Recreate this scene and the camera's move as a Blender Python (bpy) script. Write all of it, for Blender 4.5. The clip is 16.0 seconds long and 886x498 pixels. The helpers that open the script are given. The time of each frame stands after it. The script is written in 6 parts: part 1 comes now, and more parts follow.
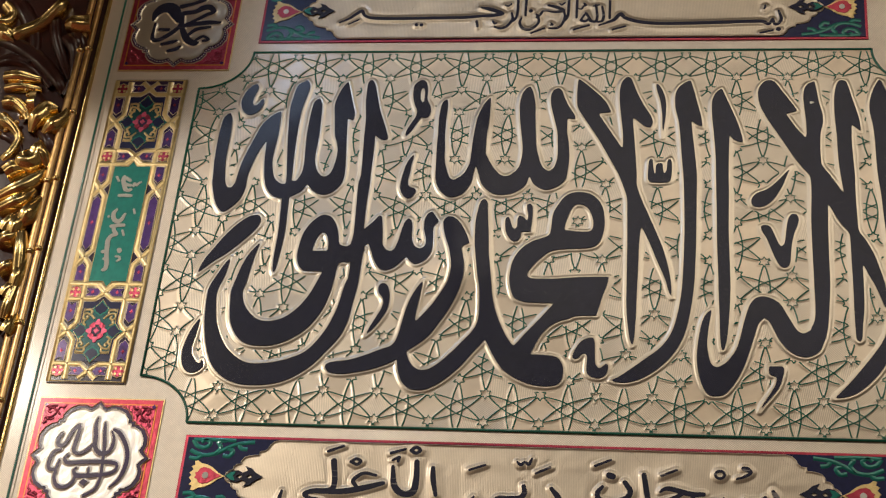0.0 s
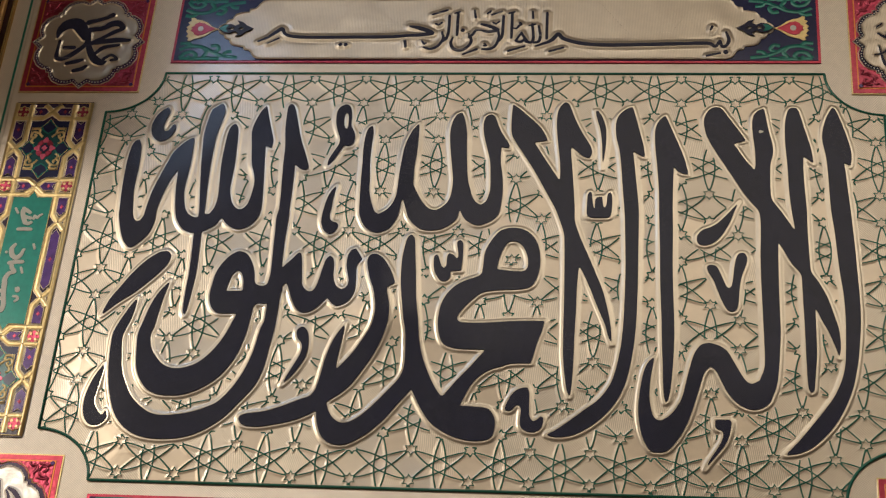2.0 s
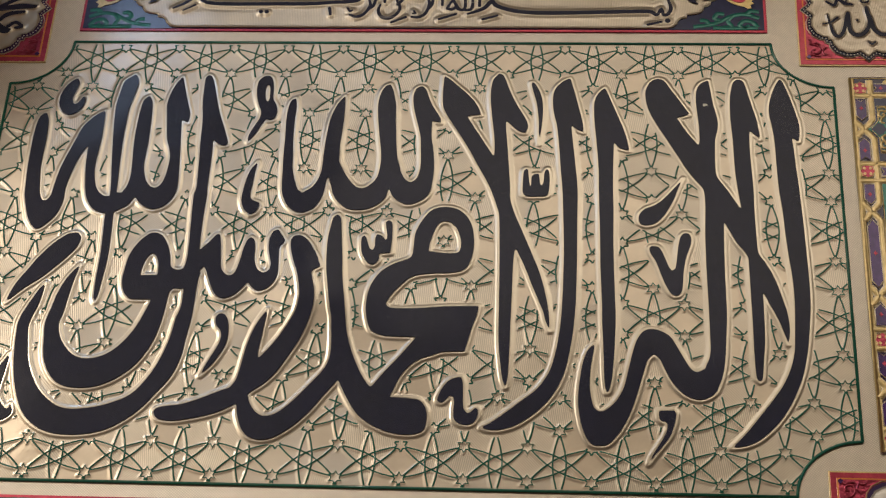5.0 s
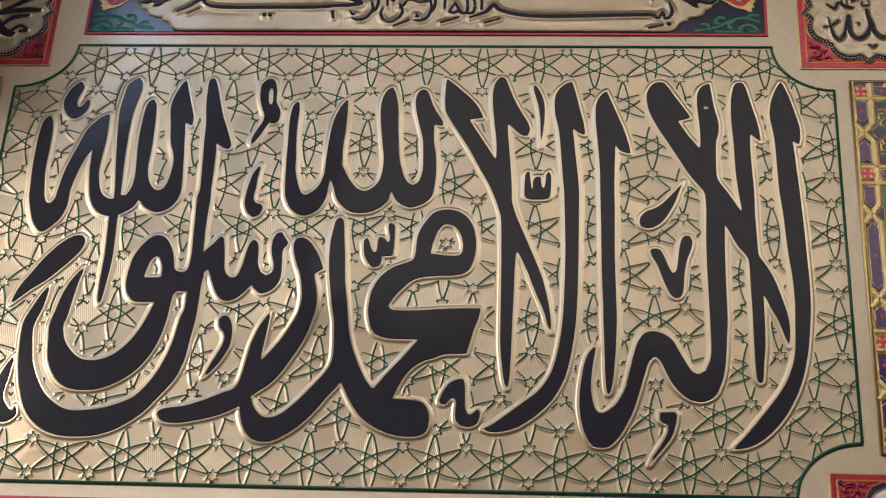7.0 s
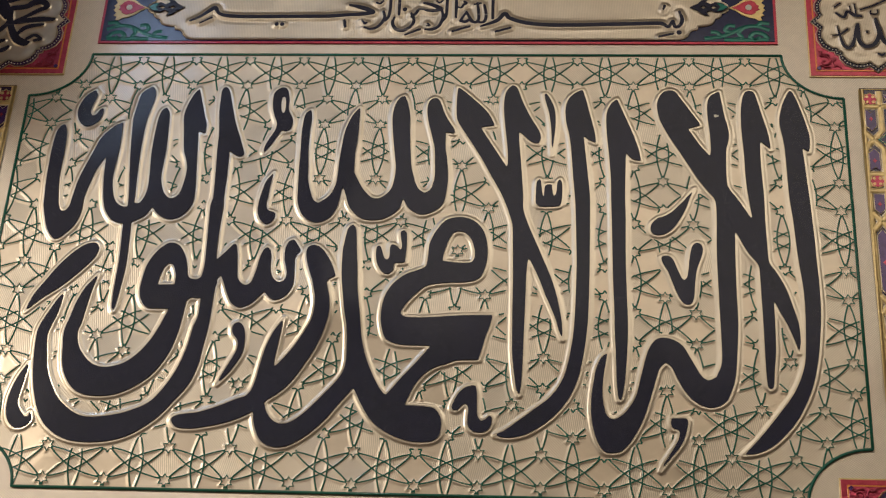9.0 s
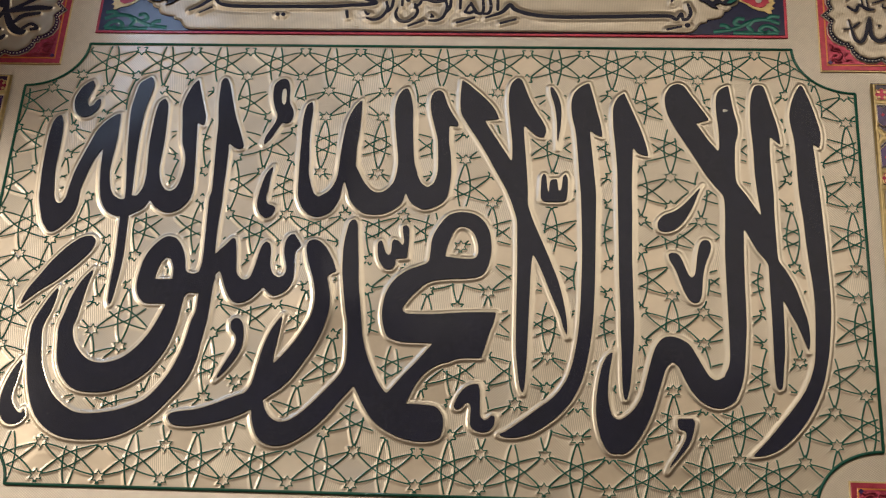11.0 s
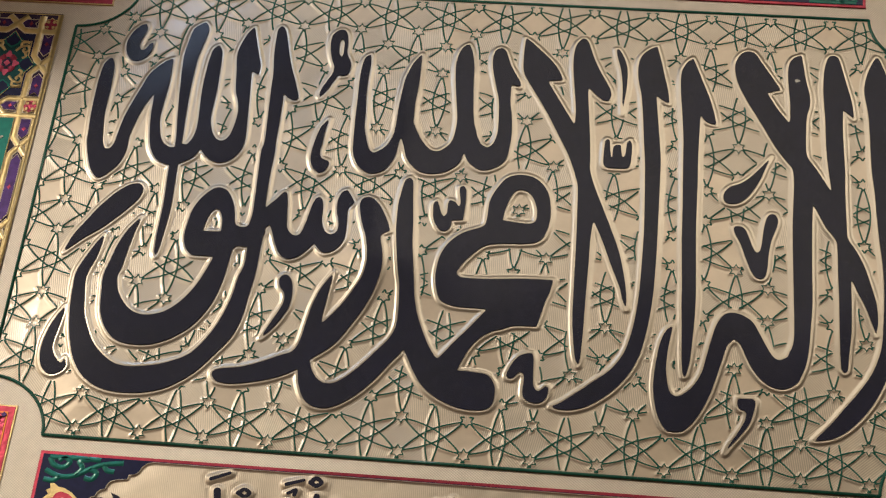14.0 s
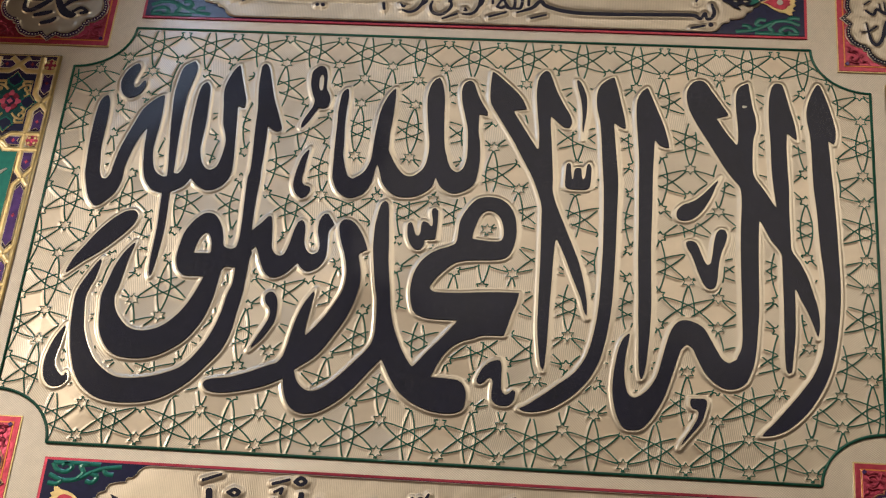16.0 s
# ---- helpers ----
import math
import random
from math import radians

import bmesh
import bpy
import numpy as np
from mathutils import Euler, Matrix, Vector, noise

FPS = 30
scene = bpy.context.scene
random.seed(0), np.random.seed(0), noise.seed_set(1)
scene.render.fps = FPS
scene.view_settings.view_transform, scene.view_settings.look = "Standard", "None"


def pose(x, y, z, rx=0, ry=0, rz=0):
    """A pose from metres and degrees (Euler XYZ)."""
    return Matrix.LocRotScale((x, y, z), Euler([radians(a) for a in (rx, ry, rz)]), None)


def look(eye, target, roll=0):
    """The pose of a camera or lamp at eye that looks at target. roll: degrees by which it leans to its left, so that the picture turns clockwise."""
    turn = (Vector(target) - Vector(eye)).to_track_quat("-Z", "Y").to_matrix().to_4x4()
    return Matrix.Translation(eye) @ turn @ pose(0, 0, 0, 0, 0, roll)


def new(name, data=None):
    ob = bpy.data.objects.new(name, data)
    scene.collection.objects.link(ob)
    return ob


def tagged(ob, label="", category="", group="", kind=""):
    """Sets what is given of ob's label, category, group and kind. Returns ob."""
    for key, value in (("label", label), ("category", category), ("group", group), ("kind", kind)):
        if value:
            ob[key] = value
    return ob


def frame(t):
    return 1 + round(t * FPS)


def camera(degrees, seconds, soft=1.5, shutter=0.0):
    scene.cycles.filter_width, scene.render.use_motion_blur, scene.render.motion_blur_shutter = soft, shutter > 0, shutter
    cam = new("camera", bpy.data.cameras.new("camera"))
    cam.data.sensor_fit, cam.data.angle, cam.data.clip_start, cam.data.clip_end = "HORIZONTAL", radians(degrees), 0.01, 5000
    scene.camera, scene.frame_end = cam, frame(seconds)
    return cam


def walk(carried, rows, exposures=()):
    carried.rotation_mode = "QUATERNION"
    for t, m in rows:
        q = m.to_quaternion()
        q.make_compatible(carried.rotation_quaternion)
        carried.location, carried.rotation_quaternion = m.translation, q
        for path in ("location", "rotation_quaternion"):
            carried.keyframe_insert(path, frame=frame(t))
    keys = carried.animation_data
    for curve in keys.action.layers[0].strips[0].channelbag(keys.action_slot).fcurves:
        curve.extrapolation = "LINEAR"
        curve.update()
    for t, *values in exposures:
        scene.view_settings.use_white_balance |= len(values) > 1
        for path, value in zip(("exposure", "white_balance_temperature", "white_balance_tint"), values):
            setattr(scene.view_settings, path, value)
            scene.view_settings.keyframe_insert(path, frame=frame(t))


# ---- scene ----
cam = camera(29.1, 16.0, soft=1.25)
PATH = [
    (0, (0.1, -0.932, 1.19), (-0.196, 0.75, 2.233), 5.9),
    (0.5, (0.097, -0.928, 1.189), (-0.195, 0.754, 2.23), 6.0),
    (1, (0.094, -0.921, 1.196), (-0.188, 0.767, 2.232), 6.0),
    (1.5, (0.091, -0.914, 1.205), (-0.17, 0.779, 2.237), 5.5),
    (2, (0.101, -0.884, 1.261), (-0.131, 0.814, 2.291), 4.8),
    (2.5, (0.101, -0.879, 1.265), (-0.104, 0.829, 2.285), 4.1),
    (3, (0.102, -0.846, 1.306), (-0.077, 0.87, 2.317), 3.6),
    (3.5, (0.096, -0.843, 1.3), (-0.061, 0.88, 2.303), 3.4),
    (3.7, (0.095, -0.839, 1.301), (-0.056, 0.887, 2.3), 3.3),
    (6, (0.093, -0.845, 1.299), (-0.052, 0.883, 2.296), 3.1),
    (6.5, (0.099, -0.847, 1.3), (-0.051, 0.88, 2.297), 3.2),
    (7, (0.095, -0.846, 1.299), (-0.056, 0.882, 2.295), 3.2),
    (7.5, (0.094, -0.85, 1.297), (-0.056, 0.877, 2.295), 3.2),
    (8, (0.093, -0.849, 1.291), (-0.062, 0.872, 2.298), 3.3),
    (8.5, (0.09, -0.849, 1.294), (-0.066, 0.873, 2.298), 3.3),
    (9, (0.092, -0.85, 1.294), (-0.066, 0.871, 2.301), 3.3),
    (11.5, (0.088, -0.833, 1.31), (-0.07, 0.896, 2.303), 3.9),
    (12, (0.086, -0.834, 1.314), (-0.076, 0.902, 2.294), 4.4),
    (12.5, (0.071, -0.827, 1.305), (-0.094, 0.912, 2.279), 5.2),
    (13, (0.05, -0.825, 1.287), (-0.125, 0.915, 2.258), 6.0),
    (13.5, (0.056, -0.824, 1.292), (-0.128, 0.92, 2.254), 6.4),
    (14, (0.071, -0.812, 1.321), (-0.118, 0.936, 2.273), 6.5),
    (14.5, (0.075, -0.808, 1.327), (-0.1, 0.93, 2.301), 6.3),
    (15, (0.068, -0.852, 1.252), (-0.115, 0.87, 2.253), 6.4),
    (15.5, (0.085, -0.874, 1.244), (-0.102, 0.844, 2.251), 6.1),
    (16, (0.091, -0.863, 1.269), (-0.095, 0.854, 2.277), 5.7),
]
walk(cam, [(t, look(eye, target, roll)) for t, eye, target, roll in PATH])

from mathutils.geometry import delaunay_2d_cdt as cdt

# ---- light ----
world = bpy.data.worlds.new("room_dusk")
scene.world = world
world.use_nodes = True
world.node_tree.nodes["Background"].inputs[0].default_value = (0.02, 0.018, 0.016, 1)
scene.view_settings.exposure = 0.0


def area_lamp(name, place, target, sx, sy, watts, colour, turn=0.0):
    data = bpy.data.lights.new(name, "AREA")
    data.shape, data.size, data.size_y, data.energy, data.color = "RECTANGLE", sx, sy, watts, colour
    ob = new(name, data)
    ob.matrix_world = look(place, target, turn)
    return ob


area_lamp("ceiling_lamp_warm", (-1.55, -2.25, 2.83), (-1.55, -2.25, 0), 0.45, 0.4, 42.5, (1.0, 0.885, 0.745))
area_lamp("ceiling_lamp_side", (0.45, -1.65, 2.83), (0.45, -1.65, 0), 1.5, 0.95, 11.0, (1.0, 0.88, 0.72))
area_lamp("ceiling_lamp_cool", (-0.615, -1.26, 2.83), (-0.615, -1.26, 0), 0.36, 0.15, 2.1, (0.50, 0.68, 1.0), 55)


# ---- materials ----
def material(name, colour, rough=0.5, metal=0.0, spot=0.15, scale=300.0, bump=0.0, bump_scale=900.0, coat=0.6, gloss=0.5):
    """A painted or foil surface: colour mottled at two scales, roughness that varies, fine relief."""
    m = bpy.data.materials.new(name)
    m.use_nodes = True
    nt = m.node_tree
    b = nt.nodes["Principled BSDF"]
    tc = nt.nodes.new("ShaderNodeTexCoord")
    n1, n2 = nt.nodes.new("ShaderNodeTexNoise"), nt.nodes.new("ShaderNodeTexNoise")
    n1.inputs["Scale"].default_value, n2.inputs["Scale"].default_value = scale, scale / 14
    n1.inputs["Detail"].default_value = 4
    add = nt.nodes.new("ShaderNodeMath")
    add.operation = "ADD"
    ramp = nt.nodes.new("ShaderNodeMapRange")
    ramp.inputs["From Min"].default_value, ramp.inputs["From Max"].default_value = 0.6, 1.4
    ramp.inputs["To Min"].default_value, ramp.inputs["To Max"].default_value = 1 - spot, 1 + spot
    mul = nt.nodes.new("ShaderNodeVectorMath")
    mul.operation = "SCALE"
    mul.inputs[0].default_value = colour
    for n in (n1, n2):
        nt.links.new(tc.outputs["Object"], n.inputs["Vector"])
    nt.links.new(n1.outputs["Fac"], add.inputs[0])
    nt.links.new(n2.outputs["Fac"], add.inputs[1])
    nt.links.new(add.outputs[0], ramp.inputs["Value"])
    nt.links.new(ramp.outputs[0], mul.inputs["Scale"])
    nt.links.new(mul.outputs[0], b.inputs["Base Color"])
    rr = nt.nodes.new("ShaderNodeMapRange")
    rr.inputs["To Min"].default_value, rr.inputs["To Max"].default_value = rough * 0.8, rough * 1.2
    nt.links.new(n2.outputs["Fac"], rr.inputs["Value"])
    nt.links.new(rr.outputs[0], b.inputs["Roughness"])
    b.inputs["Metallic"].default_value = metal
    b.inputs["Coat Weight"].default_value = coat
    b.inputs["Coat Roughness"].default_value = 0.13
    b.inputs["Specular IOR Level"].default_value = gloss
    if bump:
        n3, bp = nt.nodes.new("ShaderNodeTexNoise"), nt.nodes.new("ShaderNodeBump")
        n3.inputs["Scale"].default_value = bump_scale
        bp.inputs["Strength"].default_value, bp.inputs["Distance"].default_value = bump, 0.001
        nt.links.new(tc.outputs["Object"], n3.inputs["Vector"])
        nt.links.new(n3.outputs["Fac"], bp.inputs["Height"])
        nt.links.new(bp.outputs[0], b.inputs["Normal"])
    return m


def maths(nt, op, a, b=None):
    n = nt.nodes.new("ShaderNodeMath")
    n.operation = op
    for i, v in enumerate((a, b)):
        if v is None:
            continue
        if isinstance(v, (int, float)):
            n.inputs[i].default_value = v
        else:
            nt.links.new(v, n.inputs[i])
    return n.outputs[0]


def ridged(m, pitch, strength, woven=False, angle=0.0, tone=0.1, fan=0.0):
    """Adds the fine ruling of embossed foil: parallel ridges or a crosswise weave, its groove shade also in the colour.
    """
    nt = m.node_tree
    b = nt.nodes["Principled BSDF"]
    tc, sep = nt.nodes.new("ShaderNodeTexCoord"), nt.nodes.new("ShaderNodeSeparateXYZ")
    nt.links.new(tc.outputs["Object"], sep.inputs[0])
    u, v = sep.outputs[0], sep.outputs[2]
    k = 2 * math.pi / pitch

    def wave(ang):
        c, s = maths(nt, "COSINE", ang), maths(nt, "SINE", ang)
        along = maths(nt, "ADD", maths(nt, "MULTIPLY", u, c), maths(nt, "MULTIPLY", v, s))
        return maths(nt, "SINE", maths(nt, "MULTIPLY", along, k))

    if woven:
        h = maths(nt, "MULTIPLY", wave(angle + 0.78), wave(angle - 0.78))
    else:
        h = wave(angle)
    # relief shading put into the base colour: crests lighter, grooves darker, by tone
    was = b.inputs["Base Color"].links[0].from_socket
    groove_shade = nt.nodes.new("ShaderNodeVectorMath")
    groove_shade.operation = "SCALE"
    nt.links.new(was, groove_shade.inputs[0])
    nt.links.new(maths(nt, "ADD", maths(nt, "MULTIPLY", h, tone), 1.0), groove_shade.inputs["Scale"])
    nt.links.new(groove_shade.outputs[0], b.inputs["Base Color"])
    bp = nt.nodes.new("ShaderNodeBump")
    bp.inputs["Strength"].default_value, bp.inputs["Distance"].default_value = strength, pitch * 0.3
    nt.links.new(h, bp.inputs["Height"])
    if fan:
        # rays spreading from scattered centres, pressed into the foil
        vor, off, ax = nt.nodes.new("ShaderNodeTexVoronoi"), nt.nodes.new("ShaderNodeVectorMath"), nt.nodes.new("ShaderNodeSeparateXYZ")
        vor.inputs["Scale"].default_value = 1 / fan
        off.operation = "SUBTRACT"
        nt.links.new(tc.outputs["Object"], vor.inputs["Vector"])
        nt.links.new(tc.outputs["Object"], off.inputs[0])
        nt.links.new(vor.outputs["Position"], off.inputs[1])
        nt.links.new(off.outputs[0], ax.inputs[0])
        turn = maths(nt, "ARCTAN2", ax.outputs[2], ax.outputs[0])
        away = maths(nt, "SQRT", maths(nt, "ADD", maths(nt, "MULTIPLY", ax.outputs[0], ax.outputs[0]), maths(nt, "MULTIPLY", ax.outputs[2], ax.outputs[2])))
        rays = maths(nt, "ADD", maths(nt, "SINE", maths(nt, "MULTIPLY", turn, 5.0)), maths(nt, "MULTIPLY", maths(nt, "SINE", maths(nt, "MULTIPLY", turn, 13.0)), 0.4))
        bp2 = nt.nodes.new("ShaderNodeBump")
        bp2.inputs["Strength"].default_value, bp2.inputs["Distance"].default_value = 0.9, 0.0035
        nt.links.new(maths(nt, "MULTIPLY", rays, away), bp2.inputs["Height"])
        nt.links.new(bp2.outputs[0], bp.inputs["Normal"])
    nt.links.new(bp.outputs[0], b.inputs["Normal"])
    return m


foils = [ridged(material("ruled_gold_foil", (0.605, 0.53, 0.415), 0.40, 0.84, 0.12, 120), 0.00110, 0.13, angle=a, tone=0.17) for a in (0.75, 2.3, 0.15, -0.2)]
foils.append(material("plain_gold_foil", (0.605, 0.51, 0.385), 0.40, 0.84, 0.12, 90, 0.05, 300))
rim_foil = material("smooth_gold_foil", (0.61, 0.535, 0.42), 0.33, 0.88, 0.08, 150, 0.05, 600)
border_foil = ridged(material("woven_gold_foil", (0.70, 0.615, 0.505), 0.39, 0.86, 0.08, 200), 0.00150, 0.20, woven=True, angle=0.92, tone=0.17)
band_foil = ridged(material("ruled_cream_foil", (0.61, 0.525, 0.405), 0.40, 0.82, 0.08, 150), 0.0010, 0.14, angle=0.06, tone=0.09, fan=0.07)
white_foil = material("pearl_white_foil", (0.95, 0.90, 0.83), 0.44, 0.82, 0.06, 200, 0.15, 900)
ink_black = material("black_ink", (0.0145, 0.0165, 0.046), 0.44, 0.0, 0.35, 500, 0.25, 1800, gloss=0.26, coat=0.18)
sp = ink_black.node_tree
grain, cutoff, lighter = sp.nodes.new("ShaderNodeTexNoise"), sp.nodes.new("ShaderNodeMapRange"), sp.nodes.new("ShaderNodeMix")
grain.inputs["Scale"].default_value = 900
cutoff.inputs["From Min"].default_value, cutoff.inputs["From Max"].default_value = 0.655, 0.72
lighter.data_type = "RGBA"
base_in = sp.nodes["Principled BSDF"].inputs["Base Color"]
sp.links.new(base_in.links[0].from_socket, lighter.inputs[6])
lighter.inputs[7].default_value = (0.24, 0.23, 0.24, 1)
sp.links.new(grain.outputs["Fac"], cutoff.inputs["Value"])
sp.links.new(cutoff.outputs[0], lighter.inputs[0])
sp.links.new(lighter.outputs[2], base_in)
ink_green = material("green_ink", (0.015, 0.155, 0.105), 0.50, 0.0, 0.25, 400, gloss=0.25)
ink_teal = material("teal_ink", (0.013, 0.165, 0.130), 0.40, 0.6, 0.25, 260, 0.1, 700, gloss=0.3)
ink_red = material("red_ink", (0.42, 0.055, 0.085), 0.36, 0.88, 0.3, 350, 0.2, 500, gloss=0.25, coat=0.25)
ink_rose = material("rose_red_ink", (0.36, 0.050, 0.085), 0.30, 0.9, 0.45, 420, 0.35, 500, gloss=0.3, coat=0.2)
ink_navy = material("navy_ink", (0.012, 0.016, 0.070), 0.45, 0.3, 0.3, 350, gloss=0.25)
ink_purple = material("purple_ink", (0.060, 0.028, 0.115), 0.38, 0.8, 0.6, 300, 0.2, 700, gloss=0.3)
ink_plum = material("plum_ink", (0.046, 0.022, 0.085), 0.42, 0.15, 0.4, 420, 0.2, 700, gloss=0.3)
strip_dark = material("dark_plum_ink", (0.030, 0.014, 0.055), 0.45, 0.0, 0.3, 350, 0.1, 700, gloss=0.25)
ink_yellow = material("yellow_gold_ink", (0.66, 0.50, 0.23), 0.38, 0.92, 0.2, 350, 0.2, 900)
cord_foil = material("pale_cord_foil", (0.72, 0.61, 0.44), 0.38, 0.92, 0.15, 350, 0.6, 700)
ink_pink = material("pink_ink", (0.62, 0.11, 0.19), 0.38, 0.7, 0.3, 350, 0.2, 800, gloss=0.3)
ink_deep = material("deep_teal_ink", (0.012, 0.075, 0.075), 0.38, 0.6, 0.4, 350, 0.2, 800, gloss=0.3)
ink_orange = material("orange_ink", (0.66, 0.24, 0.06), 0.42, 0.8, 0.2, 350, gloss=0.3)
ink_white = material("white_ink", (0.75, 0.75, 0.68), 0.45, 0.0, 0.1, 350)
gilt = material("bright_gilding", (0.95, 0.69, 0.28), 0.23, 1.0, 0.3, 90, 0.15, 160)
gilt_worn = material("worn_gilding", (0.66, 0.42, 0.17), 0.36, 1.0, 0.35, 200, 0.2, 300)
umber = material("dark_umber_lacquer", (0.050, 0.013, 0.009), 0.34, 0.0, 0.4, 120, 0.2, 220, gloss=0.32)
plaster = material("warm_plaster", (0.30, 0.26, 0.21), 0.8, 0.0, 0.1, 12, 0.1, 60, coat=0.0)
# unseen walls: pale one bounces light to the frame, dark one dims reflections
bounce_plaster = material("bounce_plaster", (0.62, 0.55, 0.45), 0.8, 0.0, 0.1, 12, 0.1, 60, coat=0.0)
dim_wall = material("dim_wall_brown", (0.13, 0.09, 0.06), 0.6, 0.0, 0.3, 8, 0.1, 40, coat=0.0)
ceiling_paint = material("ceiling_paint", (0.28, 0.25, 0.21), 0.85, 0.0, 0.08, 10, coat=0.0)
floor_wood = material("floor_carpet", (0.20, 0.07, 0.05), 0.95, 0.0, 0.2, 40, coat=0.0)


# ---- building blocks ----
HEIGHT = 1.784          # the panel's middle above the floor


def at(u, v, h=0.0):
    """Panel millimetres (across, up, proud of the sheet) as a place in the room."""
    return (u / 1000, -h / 1000, HEIGHT + v / 1000)


def thing(name, label, category, group="", kind=""):
    return tagged(new(name), label, category, group, kind)


def part(name, verts, faces, mat, parent=None, label="", kind="", smooth=True):
    """One mesh object from panel millimetres, under a thing or part."""
    me = bpy.data.meshes.new(name)
    me.from_pydata([at(*p) for p in verts], [], faces)
    me.materials.append(mat)
    me.shade_smooth() if smooth else me.shade_flat()
    ob = new(name, me)
    ob.parent = parent
    return tagged(ob, label, "", "", kind)


def plate(name, loops, h, thick, mat, parent=None, label="", edge=0.12):
    """A flat inlay with holes: outlines in panel millimetres, proud of the sheet by h, with rounded edges."""
    cu = bpy.data.curves.new(name, "CURVE")
    cu.dimensions, cu.fill_mode = "2D", "BOTH"
    cu.extrude, cu.bevel_depth, cu.bevel_resolution, cu.offset = thick / 2 - edge, edge, 1, -edge
    for loop in loops:
        sp = cu.splines.new("POLY")
        sp.points.add(len(loop) - 1)
        for p, q in zip(sp.points, loop):
            p.co = (q[0], q[1], 0, 1)
        sp.use_cyclic_u = True
    tmp = bpy.data.objects.new("tmp", cu)
    scene.collection.objects.link(tmp)
    me = bpy.data.meshes.new_from_object(tmp.evaluated_get(bpy.context.evaluated_depsgraph_get()))
    bpy.data.objects.remove(tmp)
    bpy.data.curves.remove(cu)
    me.name = name
    me.transform(Matrix(((0.001, 0, 0, 0), (0, 0, -0.001, -h / 1000), (0, 0.001, 0, HEIGHT), (0, 0, 0, 1))))
    me.materials.clear()
    me.materials.append(mat)
    me.shade_flat()
    ob = new(name, me)
    ob.parent = parent
    return tagged(ob, label)


def solid(name, loops, h, thick, mat, parent=None, label="", fill=()):
    """A flat-topped raised shape with holes, cut out cleanly along its outlines."""
    pts, edges = [], []
    for loop in loops:
        k, n = len(pts), len(loop)
        pts += [Vector((float(p[0]), float(p[1]))) for p in loop]
        edges += [(k + i, k + (i + 1) % n) for i in range(n)]
    rings = [np.array([(p[0], p[1]) for p in loop], float) for loop in loops]
    # places inside, so that the top can follow the sheet's waves
    pts += [Vector(p) for p in fill if sum(within(p, r) for r in rings) % 2]
    out = cdt(pts, edges, [], 4, 1e-5)
    v2, tris = out[0], out[2]
    verts = [(p[0], p[1], h + thick / 2) for p in v2]
    faces = []
    for t in tris:
        a, b, c = (v2[i] for i in t[:3])
        if sum(within(((a[0] + b[0] + c[0]) / 3, (a[1] + b[1] + c[1]) / 3), r) for r in rings) % 2 == 0:
            continue
        turn = (b[0] - a[0]) * (c[1] - a[1]) - (b[1] - a[1]) * (c[0] - a[0])
        faces.append(tuple(t) if turn > 0 else tuple(t)[::-1])
    k = len(verts)
    verts += verts + [(p[0], p[1], h - thick / 2) for p in v2]
    for e, src in zip(out[1], out[3 + 1] if len(out) > 4 else [[1]] * len(out[1])):
        if src:
            a, b = e
            faces.append((k + a, k + b, 2 * k + b, 2 * k + a))
    ob = part(name, verts, faces, mat, parent, label)
    bm = bmesh.new()
    bm.from_mesh(ob.data)
    bmesh.ops.delete(bm, geom=[v for v in bm.verts if not v.link_faces], context="VERTS")
    bm.to_mesh(ob.data)
    bm.free()
    return ob


def ribbons(name, lines, width, h, mat, parent=None, label="", kind="", crown=0.15, closed=False):
    """Printed or embossed lines: narrow strips with a raised middle."""
    verts, faces = [], []
    for line in lines:
        p = np.array(line, float)
        n = len(p)
        if n < 2:
            continue
        d = np.roll(p, -1, 0) - np.roll(p, 1, 0) if closed else np.gradient(p, axis=0)
        d = d / (np.linalg.norm(d, axis=1, keepdims=True) + 1e-9)
        s = np.stack([-d[:, 1], d[:, 0]], 1) * width / 2
        k = len(verts)
        for i in range(n):
            a, b = p[i] + s[i], p[i] - s[i]
            verts += [(a[0], a[1], h - 0.1), (a[0] * 0.7 + b[0] * 0.3, a[1] * 0.7 + b[1] * 0.3, h + crown),
                      (a[0] * 0.3 + b[0] * 0.7, a[1] * 0.3 + b[1] * 0.7, h + crown), (b[0], b[1], h - 0.1)]
        for i in range(n if closed else n - 1):
            j = (i + 1) % n
            for q in range(3):
                faces.append((k + 4 * i + q, k + 4 * i + q + 1, k + 4 * j + q + 1, k + 4 * j + q))
    return part(name, verts, faces, mat, parent, label, kind) if verts else None


def glide(pts, steps=7):
    """A smooth line through a few pen positions."""
    p = np.array(pts, float)
    q = np.vstack([2 * p[0] - p[1], p, 2 * p[-1] - p[-2]])
    out = []
    for i in range(1, len(q) - 2):
        for t in np.arange(steps) / steps:
            a, b, c, d = q[i - 1], q[i], q[i + 1], q[i + 2]
            out.append(0.5 * (2 * b + (c - a) * t + (2 * a - 5 * b + 4 * c - d) * t * t + (3 * b - a - 3 * c + d) * t ** 3))
    return np.vstack([out, p[-1:]])


def pen(*pts):
    return ("pen", glide(pts) if len(pts) > 2 else np.array(pts, float))


def facet(*pts):
    return ("facet", np.array(pts, float))


